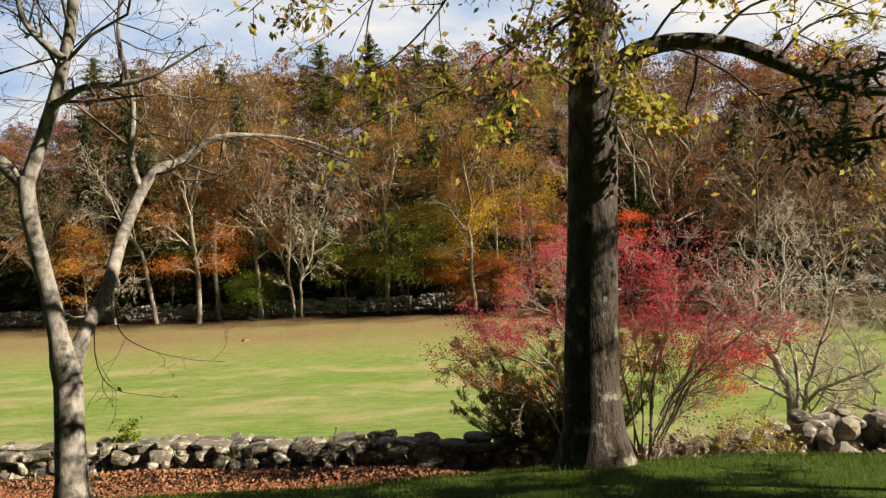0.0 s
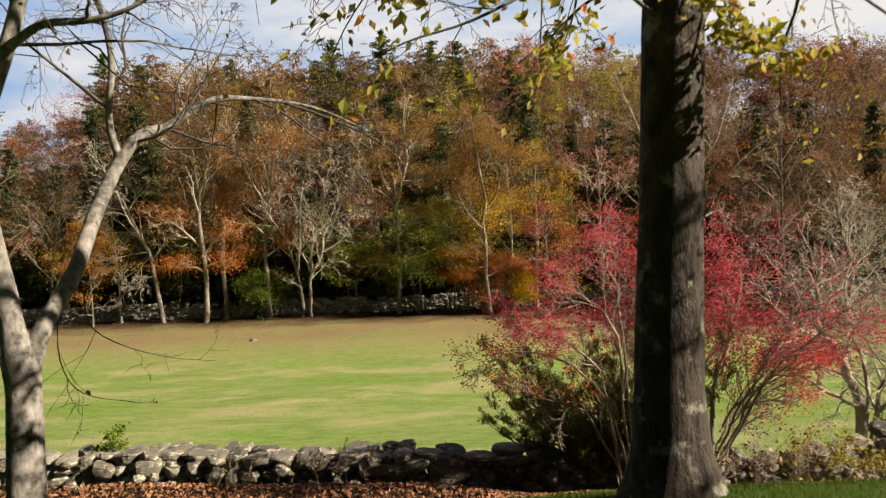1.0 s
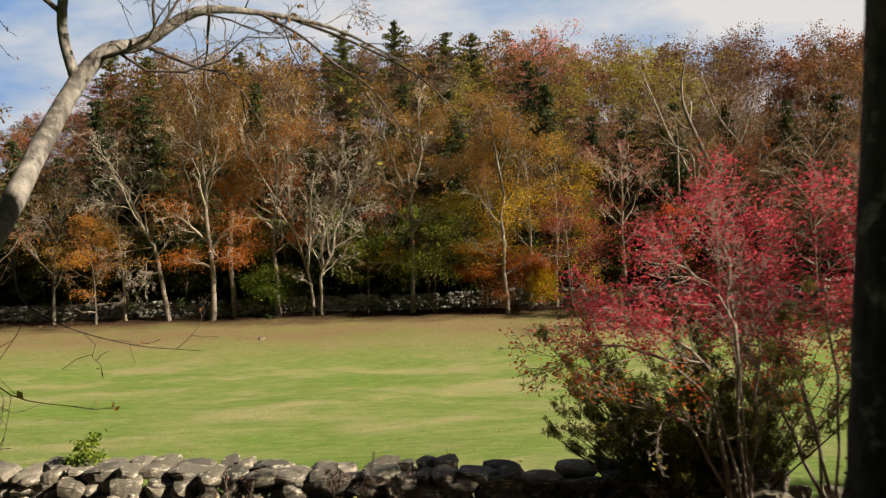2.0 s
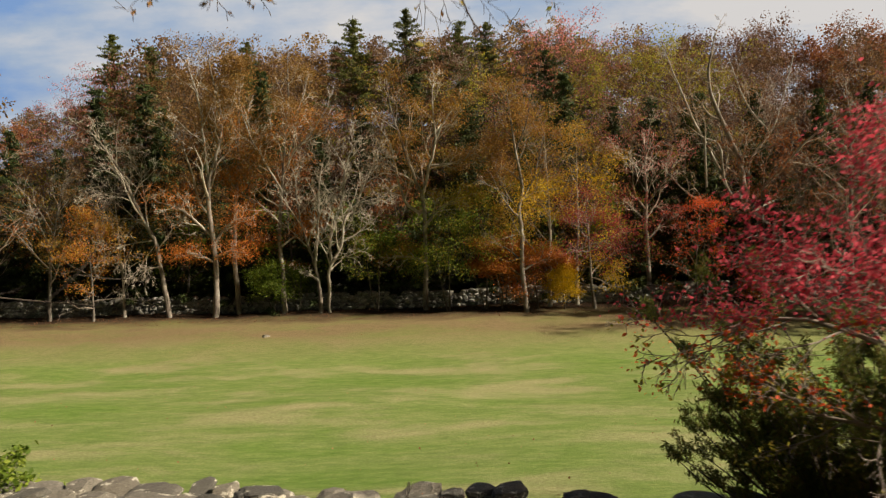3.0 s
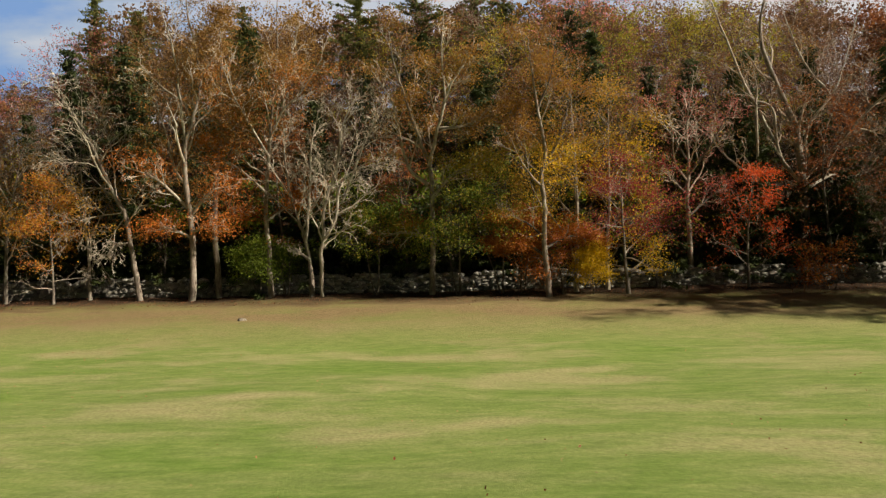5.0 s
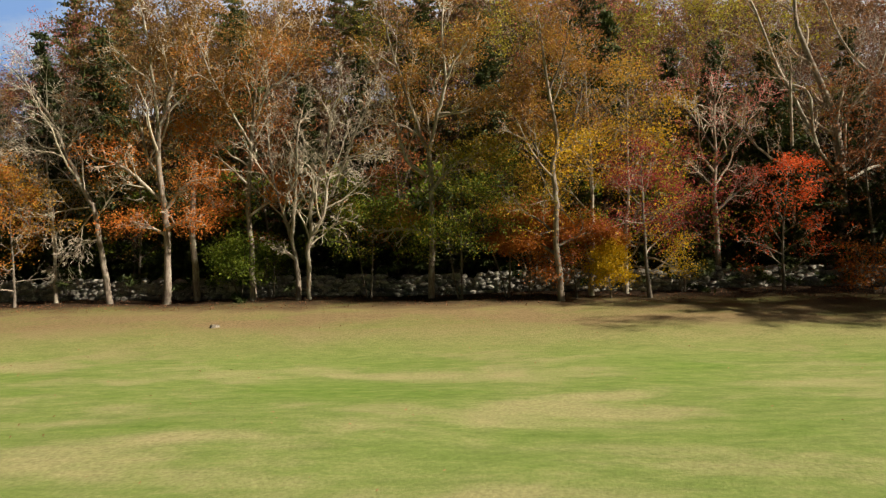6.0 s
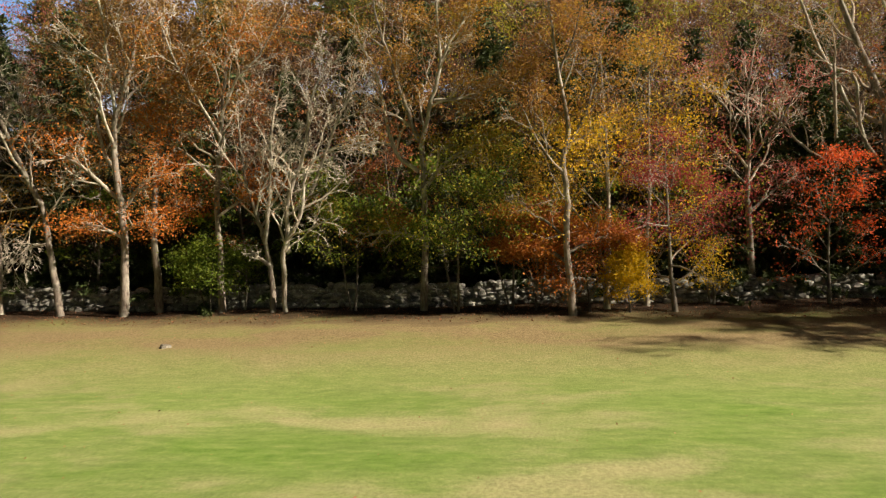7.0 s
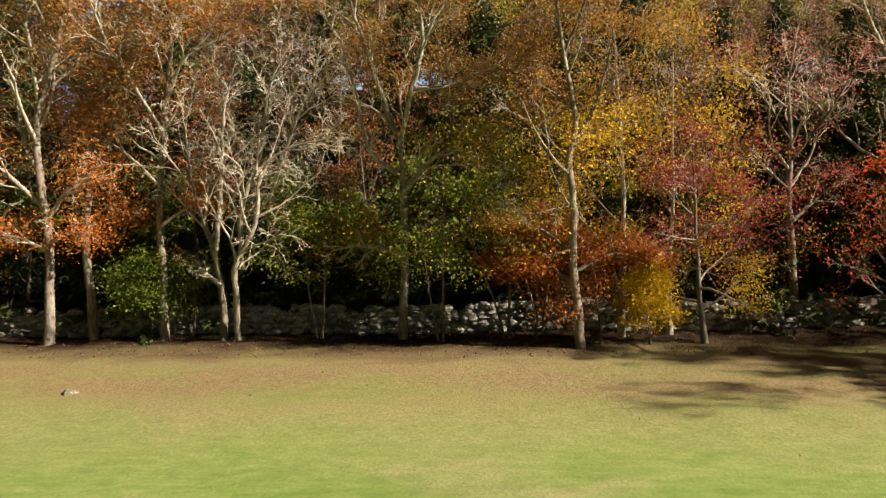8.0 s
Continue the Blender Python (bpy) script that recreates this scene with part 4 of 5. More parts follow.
def juniper(at, seed, height, lean, stems):
    """A ragged evergreen shrub: arching stems hung with dense feathery plumes."""
    rnd, rng = random.Random(seed), np.random.default_rng(seed)
    root = group_root("juniper_shrub", at, "ragged dark green juniper shrub behind the stone wall", "shrub")
    polys, tips = [], []
    for i in range(stems):
        a = rnd.uniform(0, 6.28)
        d = Vector((math.cos(a) * 0.65 + lean, math.sin(a) * 0.5, rnd.uniform(0.45, 1.2))).normalized()
        p, pts = Vector((rnd.gauss(0, 0.08), rnd.gauss(0, 0.08), -0.05)), []
        L = height * rnd.uniform(0.5, 1.05)
        for k in range(7):
            pts.append(p.copy())
            d = (d + Vector((rnd.gauss(0, 0.09), rnd.gauss(0, 0.09), 0.07))).normalized()
            p = p + d * L / 6
            if k > 1:
                for _ in range(3):
                    e = (d + Vector((rnd.gauss(0, 0.5), rnd.gauss(0, 0.5), rnd.gauss(0.25, 0.25)))).normalized()
                    length = rnd.uniform(0.12, 0.34) * (1.15 - 0.09 * k)
                    plume = [pts[-1] + e * (length * f) + Vector((0, 0, 0.05 * f * f)) for f in (0.0, 0.5, 1.0)]
                    polys.append((plume, [0.004, 0.003, 0.0015], 3))
                    tips.extend(plume[0].lerp(plume[2], f) for f in (0.3, 0.5, 0.7, 0.85, 1.0))
        polys.append((pts, [0.014 * (1 - 0.13 * k) for k in range(7)], 4))
    tagged(mesh_object("branchwork", *tubes(polys), TWIG_DARK, root), kind="stuff")
    s = np.array([tuple(q) for q in tips])
    mesh_object("crown", *leaf_quads(rng, s, 11, 0.026, 0.028, 0.1, 0.2, -1.2), LEAF_JUNIPER, root, smooth=False)
    return root


juniper(at_ground(1.8, 11.35), 5, 2.15, -0.42, 62)
juniper(at_ground(2.1, 11.6), 6, 2.75, -0.12, 54)
HAZE = Habit(counts=(12, 6, 4, 4), angles=(0.85, 0.7, 0.65, 0.65), ratios=(0.36, 0.5, 0.5, 0.5), rise=(0.02, 0.04, 0.0, -0.02), wander=(0.05, 0.16, 0.2, 0.22), start=0.25, thin=0.011)
guided_tree("leaning_tree", at_ground(-21.3, 53.4),
    [[(0.0, 0.0), (-0.4, 2.7), (-0.8, 4.8), (-1.5, 6.3), (-2.3, 8.2), (-3.1, 10.0), (-4.1, 11.5), (-5.1, 12.6)],
     [(-0.8, 4.8), (-1.7, 3.8), (-2.6, 2.4), (-3.5, 1.7)],
     [(-1.0, 5.1), (-2.9, 4.8), (-4.4, 3.8)],
     [(-1.6, 6.5), (-3.6, 6.6), (-5.5, 5.6)],
     [(-2.3, 8.2), (-4.2, 8.3), (-5.8, 7.8)],
     [(-1.2, 5.9), (-1.9, 9.1), (-2.7, 11.0)],
     [(-0.5, 3.4), (-1.4, 3.1), (-2.1, 2.4)],
     [(-0.7, 4.3), (0.4, 5.8), (1.3, 6.8)]], 0.15, 101, WEEP, BARK_PALE, TWIG_PALE, [], "leaning pale bare tree with arching drooping twigs", 0.4)
guided_tree("maple_tree", at_ground(-18.2, 53.2),
    [[(0.0, 0.0), (0.2, 2.2), (0.1, 4.6), (0.0, 6.6), (0.0, 8.6), (0.5, 10.6), (1.0, 12.9), (0.4, 15.9), (0.3, 17.1)],
     [(0.0, 6.6), (-0.9, 7.6), (-1.5, 10.0), (-2.4, 12.0), (-3.8, 13.1)],
     [(0.0, 8.4), (-0.1, 11.3), (-0.3, 14.6), (-0.9, 16.7)],
     [(0.4, 9.9), (1.5, 11.2), (3.0, 11.8), (3.9, 13.8)],
     [(0.1, 5.2), (-1.6, 7.0), (-3.3, 7.7)],
     [(0.1, 4.9), (1.3, 6.2), (2.5, 6.5)],
     [(0.9, 12.6), (1.9, 14.2), (2.2, 16.2)],
     [(0.1, 3.6), (-1.0, 4.2), (-2.2, 4.0)],
     [(0.1, 3.9), (1.2, 4.3), (2.4, 4.2)]], 0.18, 105, TRIM, BARK_PALE, TWIG_PALE, [(LEAF_TAN, 4, 0.08, 0.5, 1.0, 0.45, 0.45), (LEAF_RUST, 4, 0.07, 0.12, 0.66, 0.24, 0.6), (LEAF_BROWN, 3, 0.062, 0.7, 1.0, 0.2, 0.36)], "tall maple with rust leaves low and airy pale top")
guided_tree("slim_tree", at_ground(-17.0, 54.4),
    [[(0.0, 0.0), (0.0, 3.6), (0.0, 6.7), (0.3, 10.0), (0.5, 14.0), (0.4, 16.5)],
     [(0.0, 7.0), (1.2, 8.6), (2.0, 10.5)],
     [(0.2, 9.0), (-0.8, 11.0), (-1.2, 13.4)],
     [(0.0, 4.2), (1.2, 5.0), (2.2, 5.0)]], 0.16, 106, TRIM, BARK_GREY, TWIG_MID, [(LEAF_TAN, 4, 0.08, 0.55, 1.0, 0.6, 0.45), (LEAF_RUST, 4, 0.07, 0.15, 0.75, 0.2, 0.6)], "slim straight tree with scattered rust leaves")
guided_tree("maple_tree", at_ground(-13.7, 53.7),
    [[(0.0, 0.0), (-0.1, 3.1), (-0.3, 5.1), (-0.1, 7.1), (0.1, 8.8), (0.3, 11.2), (0.6, 14.5), (0.5, 17.5)],
     [(0.1, 8.8), (1.0, 10.5), (2.2, 11.6), (3.6, 13.4)],
     [(-0.2, 6.1), (-1.5, 7.3), (-2.9, 8.2), (-3.8, 9.1)],
     [(0.1, 8.1), (-0.7, 9.8), (-1.5, 11.6), (-2.0, 13.9)],
     [(0.3, 11.2), (1.4, 13.1), (2.3, 15.5)],
     [(-0.1, 4.4), (1.2, 5.4), (2.2, 6.0)]], 0.145, 107, TRIM, BARK_PALE, TWIG_PALE, [(LEAF_TAN, 4, 0.08, 0.55, 1.0, 0.45, 0.45), (LEAF_RUST, 5, 0.07, 0.3, 0.75, 0.36, 0.42)], "tall pale maple with orange leaves and ochre top")
guided_tree("twin_tree", at_ground(-11.25, 53.5),
    [[(0.0, 0.0), (-0.1, 1.8), (-0.3, 3.1), (-0.7, 4.5), (-1.2, 6.2), (-1.4, 8.5), (-0.7, 10.2)],
     [(0.6, -0.2), (0.7, 2.4), (1.1, 3.4), (1.7, 4.4), (2.0, 6.1), (2.9, 7.0), (4.8, 7.4)],
     [(0.8, 2.7), (0.8, 4.8), (1.6, 7.4), (2.0, 9.7), (3.0, 11.4)],
     [(-0.1, 2.1), (-0.9, 2.7), (-1.8, 3.1)],
     [(-0.3, 3.1), (0.0, 5.8), (0.2, 8.5), (0.6, 10.5)],
     [(1.9, 5.4), (3.3, 8.4), (4.4, 10.3)]], 0.125, 108, HAZE, BARK_PALE, TWIG_PALE, [(LEAF_RUST, 3, 0.062, 0.28, 0.45, 0.12, 0.36)], "bare grey twin-stemmed tree with a haze of twigs", 0.95)
guided_tree("twin_tree", at_ground(-4.4, 53.9),
    [[(0.0, 0.0), (0.1, 3.4), (0.1, 6.1), (0.0, 7.5), (-0.7, 9.5), (-1.2, 11.2), (-1.8, 13.2), (-2.1, 15.3)],
     [(0.0, 7.3), (0.6, 9.5), (1.0, 11.1), (0.9, 13.5), (1.1, 16.0)],
     [(1.0, 11.1), (1.7, 12.4), (2.8, 13.9)],
     [(-0.1, 6.3), (-1.1, 7.2), (-1.7, 9.4), (-2.0, 11.1), (-3.2, 13.0)],
     [(0.1, 5.4), (1.4, 6.8), (3.1, 7.4)],
     [(0.6, 9.5), (2.1, 9.6), (3.5, 10.2)],
     [(0.1, 3.2), (-1.5, 3.6), (-2.6, 3.4)]], 0.155, 109, TRIM, BARK_PALE, TWIG_PALE, [(LEAF_BROWN, 4, 0.07, 0.5, 1.0, 0.45, 0.4), (LEAF_OCHRE, 4, 0.069, 0.45, 1.0, 0.45, 0.41), (LEAF_OLIVE, 5, 0.075, 0.2, 0.52, 0.45, 0.5), (LEAF_RUST, 4, 0.069, 0.12, 0.35, 0.3, 0.36)], "tall pale forked tree with ochre leaves", 0.85)
guided_tree("brown_tree", at_ground(2.1, 51.7),
    [[(0.0, 0.0), (-0.2, 2.4), (-0.2, 4.6), (-0.3, 6.2), (-0.1, 7.8), (-0.4, 10.0), (-0.8, 12.8), (-0.9, 13.8)],
     [(-0.2, 6.8), (0.8, 8.7), (1.4, 10.9), (1.4, 12.4)],
     [(-0.3, 6.2), (-1.4, 8.1), (-1.9, 10.4)],
     [(-0.4, 10.0), (0.3, 11.8), (0.5, 13.4)],
     [(-0.2, 2.2), (-1.4, 2.9), (-2.8, 2.7)],
     [(-0.2, 2.6), (1.2, 3.2), (2.4, 3.0)],
     [(-0.2, 3.2), (-1.5, 4.2), (-2.8, 4.6)]], 0.15, 110, TRIM, BARK_GREY, TWIG, [(LEAF_BROWN, 4, 0.069, 0.45, 1.0, 0.6, 0.41), (LEAF_OCHRE, 3, 0.069, 0.4, 1.0, 0.35, 0.41), (LEAF_RUST, 8, 0.069, 0.1, 0.32, 0.8, 0.36), (LEAF_OLIVE, 5, 0.069, 0.3, 0.6, 0.5, 0.41)], "slim tree, brown above with orange lower leaves")
guided_tree("bare_tree", at_ground(10.7, 55.9),
    [[(0.0, 0.0), (0.0, 3.3), (-0.1, 5.0), (0.0, 7.1), (-0.1, 9.2), (0.3, 11.5)],
     [(0.0, 5.0), (-1.2, 6.3), (-2.6, 7.2)],
     [(0.0, 6.4), (1.2, 8.1), (1.9, 9.8)],
     [(0.0, 7.1), (-1.2, 9.2), (-2.1, 10.4)],
     [(0.0, 4.0), (1.3, 5.0), (2.3, 5.8)]], 0.15, 113, TRIM, BARK_GREY, TWIG_PALE, [(LEAF_PINK, 3, 0.062, 0.3, 1.0, 0.3, 0.36)], "nearly bare tree with a few pinkish leaves")
guided_tree("spreading_oak", at_ground(17.9, 58.0),
    [[(0.0, 0.0), (0.2, 3.0), (0.1, 5.4), (0.0, 7.4), (-0.4, 9.5), (-1.8, 12.4), (-2.2, 14.9), (-1.7, 17.8)],
     [(0.1, 5.2), (-1.5, 5.8), (-3.1, 6.2), (-4.3, 7.1), (-5.9, 8.8), (-7.6, 9.6), (-9.2, 10.2)],
     [(0.1, 5.4), (-1.0, 6.7), (-1.5, 8.1), (-1.8, 9.9), (-3.0, 10.5), (-4.2, 11.4)],
     [(0.3, 5.9), (0.5, 8.8), (1.9, 10.7), (2.7, 12.6), (3.7, 16.1)],
     [(0.3, 5.7), (2.2, 8.0), (4.0, 10.1), (6.4, 11.8)],
     [(0.3, 5.0), (2.1, 5.9), (4.6, 6.2), (7.3, 6.8)],
     [(-1.5, 8.1), (-3.3, 11.4), (-4.7, 14.3), (-5.7, 16.5)],
     [(1.9, 10.7), (0.5, 13.0), (-0.4, 16.3)]], 0.29, 115, TRIM, BARK_PALE, TWIG_MID, [(LEAF_BROWN, 3, 0.062, 0.2, 0.9, 0.25, 0.43)], "broad bare spreading oak with thick limbs", 0.45)
SPRAY = Habit(counts=(11, 5, 4), angles=(1.2, 0.7, 0.65), ratios=(0.42, 0.5, 0.5), rise=(0.02, 0.02, 0.0, 0.0), start=0.38, thin=0.008)
tree("bare_tree", at_ground(-24.5, 53.9), 9, 0.11, 102, ARCH, BARK_PALE, TWIG, [(LEAF_OCHRE, 5, 0.069, 0.2, 0.8, 0.5, 0.4), (LEAF_RUST, 4, 0.069, 0.1, 0.6, 0.3, 0.4)], ((-0.12, 0, 1, 1),), "slim pale tree with ochre and rust leaves", group=EDGE)
tree("sapling", at_ground(-26.1, 52.7), 6.5, 0.08, 103, LAYER, BARK_GREY, TWIG, [(LEAF_RUST, 8, 0.069, 0.3, 1.0, 0.8, 0.32), (LEAF_OCHRE, 8, 0.069, 0.3, 1.0, 0.6, 0.32)], label="sapling with rust and ochre leaves", group=EDGE)
tree("small_tree", at_ground(-29.6, 53.6), 9.5, 0.13, 104, FINE, BARK_GREY, TWIG, [(LEAF_OCHRE, 5, 0.075, 0.1, 0.6, 0.6, 0.36), (LEAF_RUST, 3, 0.075, 0.2, 0.7, 0.3, 0.36)], label="small tree with ochre leaves on low branches", group=EDGE)
tree("yellow_tree", at_ground(3.7, 53.4), 11.5, 0.13, 111, LAYER, BARK_PALE, TWIG, [(LEAF_OCHRE, 9, 0.075, 0.35, 1.0, 0.8, 0.41), (LEAF_YELLOW, 9, 0.075, 0.1, 0.75, 0.7, 0.41)], label="small tree of layered golden yellow leaves", group=EDGE)
tree("yellow_tree", at_ground(5.6, 54.3), 10.5, 0.12, 118, LAYER, BARK_PALE, TWIG, [(LEAF_YELLOW, 9, 0.075, 0.25, 0.9, 0.75, 0.41), (LEAF_OCHRE, 7, 0.075, 0.5, 1.0, 0.6, 0.41)], label="small golden tree behind the stone wall", group=EDGE)
SWEEP = Habit(counts=(18, 6, 4), angles=(1.3, 0.7, 0.65), ratios=(0.42, 0.5, 0.5), rise=(0.02, 0.02, 0.0, 0.0), start=0.16, thin=0.008, taper=0.75)
tree("yellow_tree", at_ground(6.45, 52.6), 7.4, 0.11, 112, SWEEP, BARK_GREY, TWIG, [(LEAF_YELLOW, 10, 0.062, 0.1, 0.4, 1.2, 0.28), (LEAF_DARKRED, 7, 0.062, 0.42, 1.0, 0.8, 0.35)], label="small tree with yellow low sprays and dark red leaves above", group=EDGE)
tree("yellow_tree", at_ground(4.5, 52.3), 2.7, 0.05, 121, SWEEP, BARK_GREY, TWIG, [(LEAF_YELLOW, 8, 0.062, 0.25, 1.0, 0.8, 0.25)], label="low young tree of bright yellow leaves by the wall", group=EDGE)
tree("orange_sapling", at_ground(2.9, 52.5), 3.9, 0.05, 122, SWEEP, BARK_GREY, TWIG, [(LEAF_RUST, 6, 0.062, 0.3, 1.0, 0.7, 0.3), (LEAF_PINK, 3, 0.062, 0.3, 0.8, 0.35, 0.3)], label="orange and pink sapling in front of the stone wall", group=EDGE)
tree("scarlet_tree", at_ground(13.3, 53.9), 6.3, 0.08, 114, LAYER, BARK_GREY, TWIG, [(LEAF_RED, 7, 0.075, 0.15, 1.0, 0.55, 0.3)], label="small tree of bright scarlet-orange leaves", group=EDGE)
tree("orange_sapling", at_ground(0.6, 53.0), 4.4, 0.05, 119, LAYER, BARK_GREY, TWIG, [(LEAF_RUST, 9, 0.069, 0.2, 1.0, 0.9, 0.35)], label="orange-leaved sapling in front of the stone wall", group=EDGE)
for i, (x, y, h, green, other) in enumerate(((-7.6, 54.0, 6.0, LEAF_GREEN, LEAF_OLIVE), (-2.8, 53.0, 6.2, LEAF_GREEN, LEAF_OLIVE), (-0.4, 53.4, 6.4, LEAF_GREEN, LEAF_OLIVE), (0.9, 55.0, 8.0, LEAF_OCHRE, LEAF_OLIVE), (-14.5, 54.1, 3.4, LEAF_GREEN, LEAF_GREEN), (-12.9, 54.4, 2.8, LEAF_GREEN, LEAF_GREEN), (8.6, 54.6, 6.5, LEAF_DARKRED, LEAF_OLIVE))):
    tree("understorey_tree", at_ground(x, y), h, 0.06, 180 + i, SPRAY, BARK_GREY, TWIG_DARK, [(green, 5, 0.08, 0.3, 1.0, 0.6, 0.35), (other, 4, 0.075, 0.3, 1.0, 0.4, 0.35)], ((0.05, 0, 1, 1), (-0.25, 0.05, 0.85, 0.8)), "small understorey tree of layered olive-green leaves", group=EDGE)
tree("rust_shrub", at_ground(17.3, 52.8), 2.4, 0.04, 116, LAYER, TWIG_DARK, TWIG_DARK, [(LEAF_RUST, 4, 0.062, 0.1, 1.0, 0.6, 0.29)], ((0.3, 0, 1, 1), (-0.3, 0, 1, 1)), "low shrub of dark orange leaves at the wood edge", "shrub")
# trees past x 33 stand unseen, added with dense crowns to shade the field
for i, (x, y, h, mat) in enumerate(((23.5, 54.5, 12, LEAF_BROWN), (28, 53.8, 10, LEAF_RUST), (33, 54.5, 13, LEAF_OCHRE), (-34, 54, 12, LEAF_RUST), (34, 44, 15, LEAF_OCHRE), (38, 44, 18, LEAF_BROWN), (42, 42.5, 22, LEAF_RUST), (46, 42, 23, LEAF_RUST), (50, 41, 25, LEAF_OCHRE))):
    tree("edge_tree", at_ground(x, y), h, 0.17, 130 + i, WIDE, BARK_GREY, TWIG_MID, [(mat, 8 if x > 33 else 3, 0.17 if x > 33 else 0.08, 0.1, 1.0, 1.0 if x > 33 else 0.4, 0.4)], label="slender autumn tree, half-bare at the wood edge, dense where it stands unseen for shade", group=EDGE)

# evergreen undergrowth behind the far wall
UNDER = "evergreen undergrowth"
for i, x in enumerate((-22, -16.5, -12.0, -7.0, -4.0, -0.5, 4.5, 8.5)):
    tree("holly_shrub", at_ground(x + 0.5 * math.sin(i * 7), 57.4 + (i % 3) * 0.9), 5.0 + (i * 37 % 10) * 0.15, 0.09, 150 + i, LAYER, TWIG_DARK, TWIG_DARK, [(LEAF_GREEN, 4, 0.12, 0.3, 1.0, 0.9, 0.25)], label="dark glossy evergreen shrub in the wood shade", category="shrub", group=UNDER)
# dark hemlocks added where the wood's inside is only black shade
for i, x in enumerate((-33, -26, -19.5, -13, -6.5, -1, 6, 12, 14.5, 20)):
    conifer("young_hemlock", at_ground(x, (61.5 if x < 10 else 59.0) + (i % 2) * 2.0), 10.5 + i % 3, 3.2, 170 + i, NEEDLE, TWIG_DARK, 0.4, 0.6, 0.26, 4, "dark young hemlock added to stand in for the wood's black shade", group=UNDER, low=0.1)

# more of the same dark fill, close behind the wall
for i, (x, y, h) in enumerate(((12.5, 57.0, 6.5), (15.2, 56.8, 7.5), (20.3, 56.6, 8.0), (-15.0, 58.2, 6.5), (-9.4, 58.4, 7.0), (1.8, 58.2, 6.5))):
    conifer("young_hemlock", at_ground(x, y), h, 3.6, 520 + i, NEEDLE, TWIG_DARK, 0.4, 0.5, 0.2, 5, "dark young hemlock added to stand in for the wood's black shade", group=UNDER, low=0.04)

# low thicket made up as a dark fill for the shade behind the wall
low_hemlocks = [conifer("hemlock_thicket", at_ground(x, y), 5.4, 4.4, 560 + i, NEEDLE, TWIG_DARK, 0.35, 0.36, 0.2, 6, "low dense dark hemlock added as black shade just behind the stone wall", group=UNDER, low=0.02) for i, (x, y) in enumerate(((-19.0, 58.4), (3.8, 58.2), (18.0, 58.0)))]
for i in range(17):
    x = -37 + 4.1 * i
    if min(abs(x - k) for k in (-19.0, 3.8, 18.0)) > 1.6:
        copy_thing(low_hemlocks[i % 3], pose(*at_ground(x, 58.2 + 0.7 * math.sin(i * 2.1), 0.1), 0, 0, i * 59) @ Matrix.Scale(0.8 + 0.35 * abs(math.sin(i * 1.7)), 4))

# a belt of taller hemlocks behind, dense and dark, added to blacken the gaps
hemlocks = [conifer("dark_hemlock", at_ground(x, y), h, 3.4, 540 + i, NEEDLE, TWIG_DARK, 0.3, 0.55, 0.24, 5, "tall dense dark hemlock added as shade backing behind the edge trees", group=UNDER, low=0.06) for i, (x, y, h) in enumerate(((-24.0, 60.0, 14.0), (-1.5, 60.5, 15.0), (16.0, 61.0, 13.5)))]
for i, (x, y, size) in enumerate(((-36.5, 61, 0.9), (-30.0, 62, 1.0), (-27.2, 64, 1.1), (-20.6, 61, 0.95), (-17.2, 62.5, 1.05), (-12.6, 60.8, 0.85), (-9.2, 62.0, 0.95), (-5.4, 62.4, 1.0), (2.6, 61.6, 0.95), (6.2, 62.6, 1.05), (9.6, 60.6, 0.85), (12.6, 62.4, 0.95), (20.2, 61.6, 0.95), (24.4, 60.4, 0.9), (29.0, 62.0, 1.0), (34.0, 61.0, 0.95))):
    copy_thing(hemlocks[i % 3], pose(*at_ground(x, y, 0.1), 0, 0, i * 77) @ Matrix.Scale(size, 4))

# ---- trees on the hill ----
HILL = "trees on the wooded hill"
for i, (x, y, top, spread, mat) in enumerate(((-33.5, 72, 27.4, 3.2, NEEDLE_SOFT), (-30.5, 73, 26.5, 2.6, NEEDLE_SOFT), (-11.3, 72, 28.0, 3.0, NEEDLE_SOFT), (-6.5, 72, 28.2, 3.2, NEEDLE_SOFT), (-1.8, 74, 27.8, 2.2, NEEDLE_SOFT), (0.7, 75, 27.6, 2.4, NEEDLE_SOFT), (5.5, 69, 23.4, 3.4, NEEDLE), (-22, 75, 27.0, 2.4, NEEDLE_SOFT))):
    p = at_ground(x, y)
    conifer("tall_conifer", p, top - 0.9 - p[2], spread * (1.5 + 0.12 * (i * 5 % 7)), 200 + i, mat, TWIG_DARK, 0.3, 0.45, 0.15, 7, "tall dark conifer rising above the autumn wood", group=HILL, low=0.45, ragged=True)

WOOD = Habit(counts=(12, 5, 4), angles=(0.95, 0.75, 0.7), ratios=(0.40, 0.55, 0.55), rise=(0.02, 0.07, 0.05, 0.03), wander=(0.05, 0.15, 0.2, 0.2), start=0.12, thin=0.014, taper=0.15)
